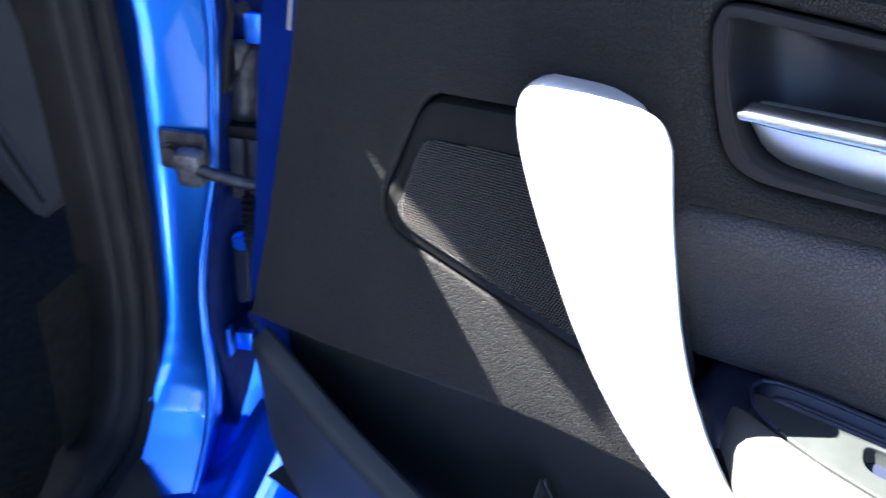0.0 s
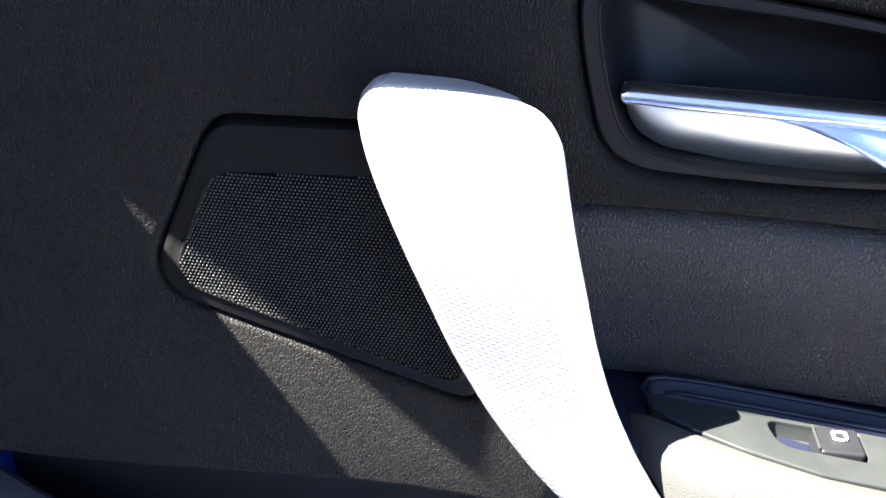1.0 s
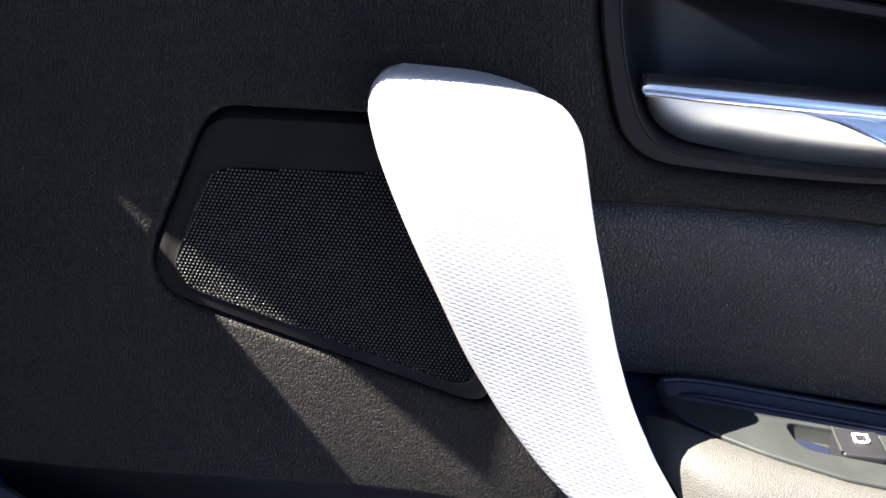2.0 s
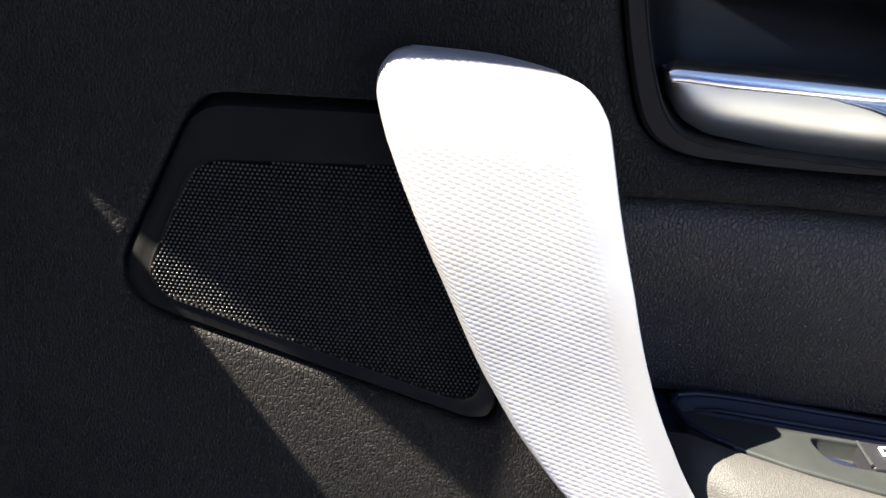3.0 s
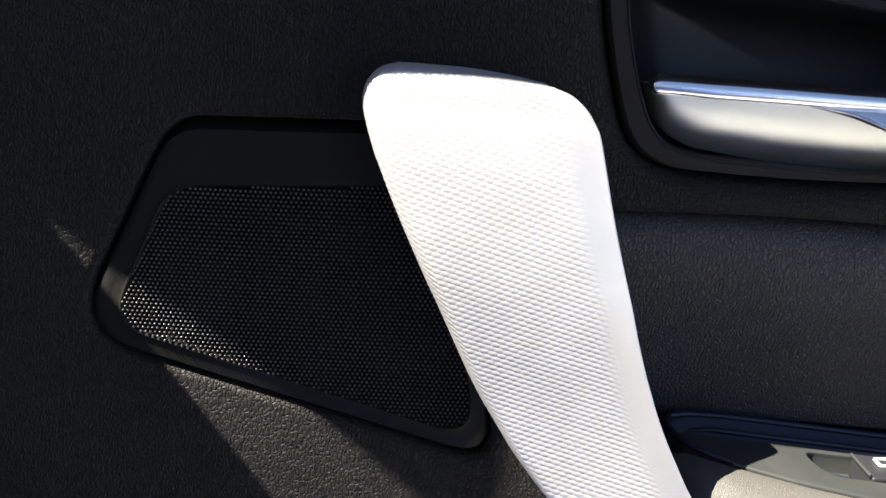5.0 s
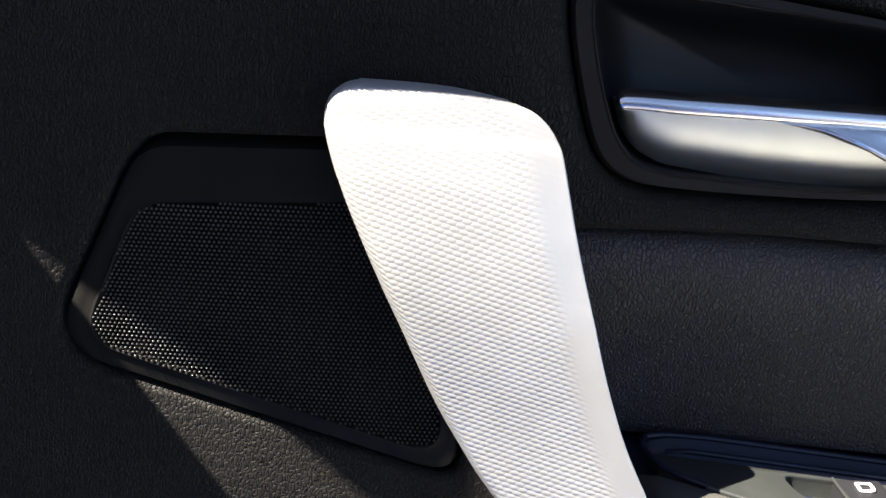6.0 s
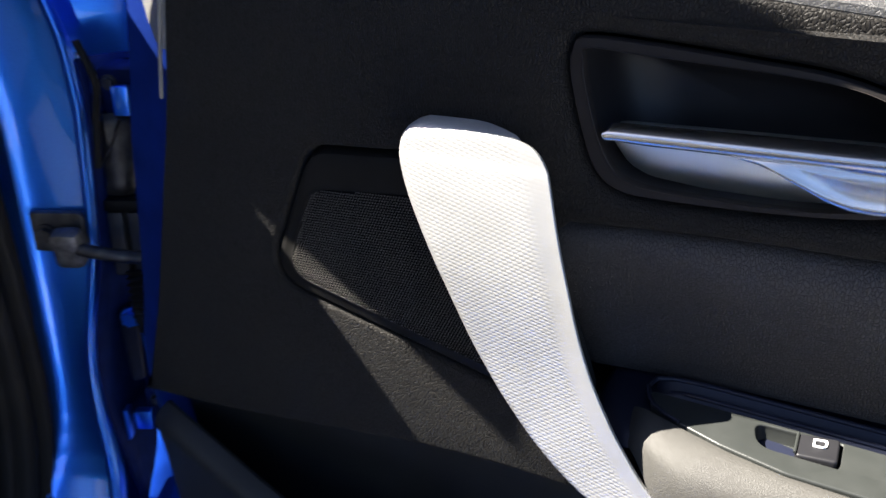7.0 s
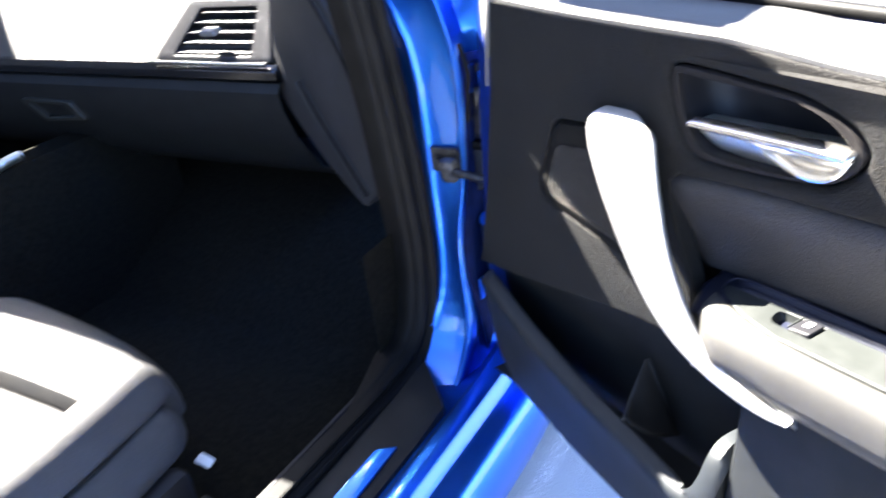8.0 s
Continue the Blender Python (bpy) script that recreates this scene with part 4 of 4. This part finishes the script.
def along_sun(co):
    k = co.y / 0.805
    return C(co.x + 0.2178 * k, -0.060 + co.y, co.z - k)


pillar = plate("door_shadow_plate", door_shadow_pts, 0.0, 0.0, 0.024, blue, car, "unseen plate in place of the windscreen pillar, shading the door", to=along_sun)
# Second added plate, its outline drawn for the shadow on the window shelf
shelf_shadow_pts = rounded([(0.0, 1.250, 0.02), (0.078, 1.275, 0.01), (0.0880, 1.305, 0.01), (0.1110, 1.400, 0.01), (0.1300, 1.482, 0.008), (0.1090, 1.501, 0.02), (0.0715, 1.512, 0.01), (0.0, 1.520, 0.02)])
plate("shelf_shadow_plate", shelf_shadow_pts, 0.0, 0.0, 0.020, blue, car, "unseen plate added to shade the window shelf", to=along_sun)
# Unseen slab, sized and placed to shade the footwell, dash and door pocket
block("cabin_shadow_slab", pose(*C(-0.0495, -0.9925, 1.40), 0, 0, -61), (0.367, 1.255, 0.03), seat_leather, car, "", 0.01)

# hinge gap: hinges, check strap, cable boot
gap_rows = []
for z in np.linspace(0.30, 0.79, 20):
    r = float(np.interp(z, JZ, JR))
    gap_rows.append([C(-0.006, r + 0.0025, z), C(-0.030, r + 0.004, z), C(-0.075, r + 0.010, z), C(-0.085, 0.10, z), C(-0.085, 0.16, z)])
loft("hinge_recess", gap_rows, recess_shade_blue, car, "blue hinge recess with shade in its colour", thick=0.002)
wing_rows = []
for z in np.linspace(0.785, 1.0, 14):
    r = float(np.interp(z, JZ, JR))
    lean = (z - 0.785) * 0.35
    wing_rows.append([C(-0.004, r + 0.002, z), C(-0.020, r + 0.008, z), C(-0.040 + lean, r + 0.030, z), C(-0.048 + lean, r + 0.055, z), C(-0.030 + lean, r + 0.080, z), C(-0.060, r + 0.10, z), C(-0.10, r + 0.14, z)])
loft("wing_return", wing_rows, blue, car, "metallic blue wing return above the hinge")
for z in (0.749, 0.444):
    hinge = block("door_hinge", pose(*C(-0.058, 0.070, z), 0, 0, -61), (0.05, 0.040, 0.046), recess_shade_blue, car, "blue door hinge with shade in its colour", 0.003)
    tube("hinge_pin", [C(-0.030, 0.092, z - 0.035), C(-0.030, 0.092, z + 0.035)], 0.006, metal_dark, hinge)
    bolt("hinge_bolt", C(-0.034, 0.062, z + 0.012), REAR, 0.005, 0.006, metal_dark, hinge)
block("hinge_tab", pose(*C(-0.020, 0.0755, 0.750), 0, 0, -61), (0.010, 0.0125, 0.024), blue, car, "bright blue painted hinge tab", 0.0012)
block("hinge_tab", pose(*C(-0.024, 0.0540, 0.750), 0, 0, -61), (0.012, 0.0035, 0.036), blue, car, "", 0.001)
block("hinge_tab", pose(*C(-0.020, 0.0525, 0.443), 0, 0, -61), (0.010, 0.0155, 0.020), blue, car, "bright blue painted hinge tab", 0.0012)
block("hinge_tab", pose(*C(-0.024, 0.0350, 0.435), 0, 0, -61), (0.012, 0.0035, 0.034), blue, car, "", 0.001)
# folded bracket sheet over the strap housing
sheet_rows = []
for z in np.linspace(0.668, 0.738, 8):
    f = (z - 0.668) / 0.07
    sheet_rows.append([C(-0.034, 0.046 + 0.006 * f, z), C(-0.024, 0.0505 + 0.004 * f, z), C(-0.022, 0.058, z), C(-0.0225 - 0.004 * f, 0.066, z), C(-0.030, 0.072 + 0.003 * f, z), C(-0.046, 0.076, z)])
loft("bracket_sheet", sheet_rows, metal_dark, car, "dark folded bracket sheet", thick=0.0015)
tube("sheet_rib", [C(-0.0195, 0.051, 0.696), C(-0.0195, 0.061, 0.712), C(-0.022, 0.071, 0.734)], 0.0016, smooth_plastic, car)
plate("hinge_cover", rounded([(0.058, 0.545, 0.004), (0.062, 0.465, 0.003), (0.070, 0.465, 0.003), (0.072, 0.545, 0.004)]), 0.0, 0.001, 0.02, blue, car, "", to=lambda co: C(-0.040 - co.y, co.x - 0.006, co.z))
plate("hinge_cover", rounded([(0.032, 0.548, 0.006), (0.036, 0.470, 0.004), (0.049, 0.476, 0.004), (0.050, 0.548, 0.006)]), 0.0, 0.002, 0.02, tray_plastic, car, "slate hinge cover plate", to=lambda co: C(-0.038 - co.y, co.x + 0.003, co.z))
bolt("hinge_bolt", C(-0.030, 0.0515, 0.548), REAR, 0.0075, 0.009, blue, car)
bracket = plate("check_bracket", rounded([(-0.003, 0.664, 0.003), (0.040, 0.664, 0.006), (0.040, 0.628, 0.006), (-0.003, 0.630, 0.003)]), 0.0, 0.0015, 0.006, metal_dark, car, "black check-strap bracket", to=lambda co: C(0.008 - co.y, co.x, co.z))
bolt("bracket_bolt", C(0.008, 0.009, 0.646), REAR, 0.0065, 0.007, metal_dark, car)
block("strap_clevis", pose(*C(0.018, 0.030, 0.638), 0, 12, -61), (0.018, 0.024, 0.034), worn_steel, car, "worn grey steel clevis", 0.006)
tube("check_strap", [C(0.018, 0.030, 0.638), C(0.024, 0.050, 0.637), C(0.022, 0.078, 0.632), C(0.010, 0.110, 0.626)], 0.0055, metal_dark, car, n=14)
boot_pts = curve([C(-0.020, 0.066, 0.600), C(-0.014, 0.068, 0.580), C(-0.014, 0.069, 0.560), C(-0.022, 0.072, 0.535)], 60)
tube("cable_boot", boot_pts, lambda f: 0.0078 + 0.0018 * math.sin(f * 75), rubber, car, "black corrugated cable boot", sides=12)
housing = block("strap_housing", pose(*C(-0.032, 0.063, 0.628), 0, 0, -61), (0.020, 0.034, 0.072), rubber, car, "black check-strap housing", 0.003)
block("housing_panel", pose(*C(-0.0205, 0.0555, 0.625), 0, 0, -61), (0.006, 0.0125, 0.058), cap_plastic, housing, "", 0.0015)
block("housing_panel", pose(*C(-0.0205, 0.0710, 0.625), 0, 0, -61), (0.006, 0.0100, 0.058), cap_plastic, housing, "", 0.0015)
block("housing_cap", pose(*C(-0.021, 0.0625, 0.661), 0, 0, -61), (0.012, 0.036, 0.010), rubber, housing, "", 0.002)
tube("wiring", [C(0.0, 0.055, 0.80), C(0.004, 0.066, 0.77), C(-0.002, 0.060, 0.74), C(0.0, 0.056, 0.70)], 0.003, rubber, car, n=16)

# ---- dashboard ----
vs_ = np.linspace(-0.325, -1.42, 26)


def dash_line(name, profile, mat, under, label=""):
    vv = np.r_[-0.10, -0.2, vs_] if under is car else vs_
    return loft(name, [[C(u, v, z) for u, z in profile] for v in vv], mat, under, label)


dash = dash_line("dashboard", [(-0.47, 0.90), (-0.36, 0.905), (-0.28, 0.893), (-0.21, 0.857), (-0.155, 0.806), (-0.118, 0.765), (-0.100, 0.742)], seat_leather, car, "black dashboard with soft top in full sun")
dash_line("trim_strip", [(-0.112, 0.743), (-0.090, 0.7405), (-0.081, 0.730), (-0.081, 0.718), (-0.096, 0.712)], material("gloss_black_trim", (0.012, 0.012, 0.013), 0.12), dash, "gloss black trim strip")
dash_line("dash_face", [(-0.110, 0.713), (-0.088, 0.711), (-0.077, 0.697), (-0.081, 0.670), (-0.105, 0.61), (-0.15, 0.545), (-0.22, 0.50), (-0.32, 0.48), (-0.46, 0.47)], plastic, dash, "black glovebox and lower dash")
latch = plate("glovebox_latch", rounded([(-1.005, 0.666, 0.010), (-0.850, 0.664, 0.008), (-0.838, 0.622, 0.006), (-0.970, 0.612, 0.012)]), 0.0, 0.003, 0.016, plate_plastic, dash, "grey-rimmed glovebox latch", holes=[rounded([(-0.985, 0.658, 0.006), (-0.872, 0.656, 0.006), (-0.862, 0.630, 0.005), (-0.955, 0.622, 0.008)])], hole_fillet=(0.002,), to=lambda co: C(-0.075 - co.y - 0.38 * (0.66 - co.z), co.x, co.z))
end_pts = [(-0.345, 0.735), (-0.345, 0.685), (-0.330, 0.672), (-0.265, 0.630), (-0.150, 0.560), (-0.130, 0.556), (-0.075, 0.612), (-0.068, 0.66), (-0.070, 0.71), (-0.098, 0.784), (-0.148, 0.854), (-0.18, 0.90), (-0.30, 0.92), (-0.315, 0.84)]


def end_face(co):
    bulge = 0.03 * math.sin(max(0.0, min(1.0, (co.x + 0.345) / 0.28)) * math.pi)
    return C(0.047 + 0.445 * co.x + bulge * 0.4 - co.y, co.x, co.z)


plate("dash_end_cap", curve(end_pts, 60, True), 0.0, 0.006, 0.03, cap_plastic, dash, "dark grey moulded dash end cap", to=end_face)
tube("cap_seam", [end_face(Vector((x, -0.001, z))) for x, z in ((-0.262, 0.725), (-0.23, 0.69), (-0.165, 0.622), (-0.125, 0.575))], 0.0025, rubber, dash, n=16)
tube("cap_seam", [end_face(Vector((x, -0.001, z))) for x, z in ((-0.19, 0.87), (-0.14, 0.80), (-0.105, 0.72), (-0.09, 0.63))], 0.003, rubber, dash, n=16)
for line in (((-0.270, 0.722), (-0.238, 0.686), (-0.172, 0.618), (-0.132, 0.571)), ((-0.254, 0.728), (-0.222, 0.694), (-0.158, 0.626), (-0.118, 0.580)), ((-0.183, 0.868), (-0.133, 0.80), (-0.098, 0.72), (-0.083, 0.635))):
    tube("cap_ridge", [end_face(Vector((x, -0.001, z))) for x, z in line], 0.0014, cap_plastic, dash, n=20)
# side vent with slats
vent = plate("vent_frame", rounded([(-0.535, 0.8340, 0.012), (-0.36, 0.8360, 0.012), (-0.335, 0.742, 0.008), (-0.605, 0.742, 0.012)]), 0.0, 0.004, 0.05, smooth_plastic, dash, "dark satin plastic air vent surround", holes=[rounded([(-0.508, 0.820, 0.005), (-0.383, 0.821, 0.005), (-0.381, 0.752, 0.004), (-0.555, 0.752, 0.006)])], hole_fillet=(0.002,), to=lambda co: C(-0.088 - co.y - 0.62 * (co.z - 0.742), co.x, co.z))
for k in range(5):
    z = 0.757 + 0.0145 * k
    left = -0.552 + 0.010 * k
    block("vent_slat", pose(*C(-0.100 - 0.62 * (z - 0.742), (left - 0.382) / 2, z), 14, 0, 29), (abs(left + 0.382), 0.022, 0.0035), plastic, dash, "", 0.001)
block("vent_knob", pose(*C(-0.100, -0.462, 0.7905), 14, 0, 29), (0.034, 0.020, 0.012), pale_plastic, dash, "pale vent slider", 0.005)
tube("vent_trim", [C(-0.080, -0.60, 0.7435), C(-0.079, -0.47, 0.7435), C(-0.079, -0.34, 0.7435)], 0.0035, chrome, dash, "chrome vent trim", n=12)
loft("vent_throat", [[C(-0.13 - 0.62 * (z - 0.745), v, z) for v in (-0.57, -0.37)] for z in (0.745, 0.83)], black_void, dash)

# ---- seat ----

def cushion(name, u0, u1, v0, v1, z0, top, mat, label, crown=0.02, r=0.03, under=None, nose=0.0, slant=0.0):
    rows = []
    span = [0.0, 0.005, 0.012, 0.022, 0.04, 0.08, 0.16, 0.3, 0.5, 0.7, 0.84, 0.92, 0.96, 0.978, 0.988, 0.995, 1.0]
    for f in span:
        u = u0 + (u1 - u0) * f
        e = min(1.0, (f * (u1 - u0) / (nose or r)) if f < 0.5 else (1 - f) * (u1 - u0) / r)
        h = math.sqrt(max(0.0, 1 - (1 - e) ** 2))
        row = []
        for g in span:
            v = v0 + (v1 - v0) * g
            e2 = min(1.0, min(g, 1 - g) * abs(v1 - v0) / r)
            h2 = math.sqrt(max(0.0, 1 - (1 - e2) ** 2))
            row.append(C(u - slant * g ** 0.5 * (1 - f), v, z0 + (top - z0) * (0.25 + 0.75 * h * h2) + crown * math.sin(math.pi * g) * h))
        rows.append([C(u, v0, z0)] + row + [C(u - slant * (1 - f), v1, z0)])
    return loft(name, rows, mat, under or seat, label)


seat = cushion("seat", 0.452, 0.98, -0.240, -0.64, 0.38, 0.487, seat_leather, "black leather front seat, cushion in full sun", 0.006, 0.009, car)
cushion("thigh_pad", 0.330, 0.447, -0.240, -0.66, 0.36, 0.485, seat_leather, "black leather thigh pad", 0.008, 0.010, None, 0.06, 0.105)


def flank(name, profile, u0, centre, mat, label):
    """A run along the outer side of the cushion with a rounded front end."""
    rows = []
    for du, k in ((0.0, 0.05), (0.002, 0.35), (0.007, 0.62), (0.015, 0.82), (0.028, 0.95), (0.045, 1.0), (0.10, 1.0), (0.18, 1.0), (0.28, 1.0), (0.45, 1.0), (0.64, 1.0)):
        toe = -0.026 * max(0.0, 1 - du / 0.22) ** 1.5
        pucker = 0.0018 * math.sin(du * 70) * max(0.0, 1 - du / 0.2)
        rows.append([C(u0 + du, centre[0] + (v - centre[0]) * k + toe + pucker, centre[1] + (z - centre[1]) * k + pucker) for v, z in profile])
    return loft(name, rows, mat, seat, label)


flank("side_bolster", curve([(-0.275, 0.440), (-0.262, 0.480), (-0.250, 0.492), (-0.238, 0.4962), (-0.226, 0.4945), (-0.215, 0.4885), (-0.2055, 0.477), (-0.199, 0.463), (-0.194, 0.447), (-0.200, 0.438)], 36), 0.338, (-0.212, 0.455), seat_leather, "black leather side bolster")
flank("cushion_side", curve([(-0.222, 0.446), (-0.201, 0.4425), (-0.183, 0.437), (-0.170, 0.424), (-0.1635, 0.402), (-0.168, 0.385), (-0.20, 0.372)], 28), 0.352, (-0.195, 0.41), seat_leather, "black cushion side with seam")
tube("bolster_seam", [C(0.40, -0.213, 0.4440), C(0.46, -0.2015, 0.4440), C(0.55, -0.1955, 0.4440), C(0.75, -0.1950, 0.4440), C(0.97, -0.195, 0.4440)], 0.0016, rubber, seat, n=30)
cushion("side_bolster", 0.40, 1.0, -0.63, -0.74, 0.36, 0.515, seat_leather, "", 0.010, 0.05)
block("seat_valance", pose(*C(0.68, -0.172, 0.345), 0, 0, -61), (0.56, 0.035, 0.085), smooth_plastic, seat, "black plastic seat side cover", 0.012)
tube("seat_lever", [C(0.46, -0.150, 0.36), C(0.54, -0.143, 0.365), C(0.60, -0.145, 0.362)], 0.010, smooth_plastic, seat, n=12)
cushion("backrest", 0.98, 1.16, -0.16, -0.70, 0.40, 1.05, seat_leather, "black leather seat back", 0.0, 0.05)
tube("seat_rail", [C(0.36, -0.20, 0.275), C(1.0, -0.20, 0.275)], 0.015, metal_dark, seat)
block("belt_buckle", pose(*C(0.362, -0.178, 0.36), 20, 10, 30), (0.024, 0.014, 0.005), white_mark, seat, "pale tag under the seat", 0.002)

# centre console
console_rows = []
for u in (-0.3, -0.1, 0.05, 0.11, 0.14, 0.17, 0.3, 0.6, 1.1):
    top = 0.575 if u < 0.12 else 0.49
    console_rows.append([C(u, v, z) for v, z in ((-0.86, 0.25), (-0.875, top - 0.03), (-0.895, top), (-0.97, top), (-0.98, 0.25))])
console = loft("centre_console", console_rows, carpet, car, "dark centre console, sunlit edge put in as bright satin")
# Sunlit sliver on the console, put in as a bright satin bar
tube("console_lit_edge", [C(0.03, -0.895, 0.592), C(0.06, -0.895, 0.590), C(0.10, -0.895, 0.582)], 0.010, satin, console, n=8)

# rest of the cabin, plain
loft("rear_bulkhead", [[C(1.27, v, z) for v in np.linspace(0.04, -1.48, 6)] for z in (0.2, 0.55, 0.92)], plastic, car, thick=0.03)
loft("rear_side", [[C(u, v, z) for v, z in ((0.10, 0.18), (0.14, 0.35), (0.13, 0.6), (0.10, 0.86), (0.02, 0.90))] for u in (1.26, 1.6, 2.2)], blue, car, "metallic blue rear side panel", thick=0.01)
cushion("far_seat", 0.45, 0.98, -1.0, -1.42, 0.30, 0.49, seat_leather, "", 0.01, 0.03, car)
cushion("far_seat_back", 0.98, 1.16, -0.98, -1.44, 0.40, 1.05, seat_leather, "", 0.0, 0.05, car)

# wheels that carry the car
for u, v in ((-0.62, -0.12), (2.0, -0.12), (-0.62, -1.42), (2.0, -1.42)):
    rows = []
    for k in range(33):
        a = 2 * math.pi * k / 32
        rows.append([C(u + r * math.cos(a), v + w, 0.3 + r * math.sin(a)) for r, w in ((0.19, -0.09), (0.27, -0.10), (0.295, -0.08), (0.30, 0.0), (0.295, 0.08), (0.27, 0.10), (0.19, 0.09))])
    wheel = loft("wheel", rows, rubber, car)
    tube("rim", [C(u, v - 0.08, 0.3), C(u, v + 0.075, 0.3)], 0.195, satin, wheel, sides=24)
loft("underbody", [[C(u, v, z) for v, z in ((0.05, 0.165), (0.0, 0.155), (-1.5, 0.155))] for u in (-0.75, 0.0, 1.25, 2.15)], plastic, car, thick=0.02)
for u in (-0.62, 2.0):
    tube("axle", [C(u, -1.40, 0.3), C(u, -0.14, 0.3)], 0.03, metal_dark, car)


# the rest of the body, plain
def body_panel(name, rows, label, mat=blue):
    return loft(name, [[C(*p) for p in r] for r in rows], mat, car, label, thick=0.006)


VV = np.linspace(0.02, -1.56, 13)


def crown(v):
    return 0.05 * (1 - ((v + 0.77) / 0.79) ** 2)


body_panel("bonnet", [[(u, v, z + crown(v)) for v in VV] for u, z in ((-0.50, 0.885), (-0.70, 0.865), (-0.95, 0.82), (-1.20, 0.755), (-1.36, 0.68))], "metallic blue bonnet")
body_panel("boot_lid", [[(u, v, z + crown(v)) for v in VV] for u, z in ((1.29, 0.875), (1.60, 0.885), (2.0, 0.88), (2.30, 0.85), (2.38, 0.78), (2.40, 0.55))], "metallic blue boot lid")
body_panel("front_bumper", [[(-1.38 - 0.10 * (1 - ((v + 0.77) / 0.79) ** 2), v, z) for v in VV] for z in (0.70, 0.60, 0.45, 0.30, 0.20)], "metallic blue front bumper")
body_panel("rear_bumper", [[(2.40 + 0.08 * (1 - ((v + 0.77) / 0.79) ** 2), v, z) for v in VV] for z in (0.58, 0.45, 0.30, 0.20)], "metallic blue rear bumper")
arch = [(-1.38, 0.28), (-1.0, 0.28), (-0.97, 0.45), (-0.88, 0.60), (-0.74, 0.67), (-0.50, 0.67), (-0.36, 0.60), (-0.27, 0.45), (-0.24, 0.28), (-0.17, 0.28)]
for v0, v1, name in ((0.03, 0.075, "front_wing"), (-1.57, -1.615, "front_wing")):
    body_panel(name, [[(u, v0, 0.88 - 0.24 * max(0.0, (-0.6 - u) / 0.78) ** 2), (u, v1, 0.80 - 0.18 * max(0.0, (-0.6 - u) / 0.78) ** 2), (u, v1, zb)] for u, zb in arch], "metallic blue front wing")
body_panel("far_flank", [[(u, -1.50, 0.90), (u, -1.57, 0.86), (u, -1.62, 0.70), (u, -1.61, 0.45), (u, -1.58, 0.22)] for u in (-0.16, 0.3, 0.8, 1.3, 1.62)], "metallic blue far side of the car")
windscreen = loft("windscreen", [[C(-0.50 + 0.33 * f, v, 0.93 + 0.455 * f) for v in (-0.12, -0.77, -1.44)] for f in (0.0, 0.5, 1.0)], glass, car, "clear windscreen glass")
windscreen.visible_shadow = False
tube("far_pillar", [C(-0.52, -1.49, 0.90), C(-0.34, -1.49, 1.16), C(-0.16, -1.49, 1.385)], 0.022, blue, car, n=8)
tube("header_rail", [C(-0.16, -0.40, 1.385), C(-0.16, -0.12, 1.35), C(-0.10, -0.08, 1.24)], 0.016, blue, car, n=8)
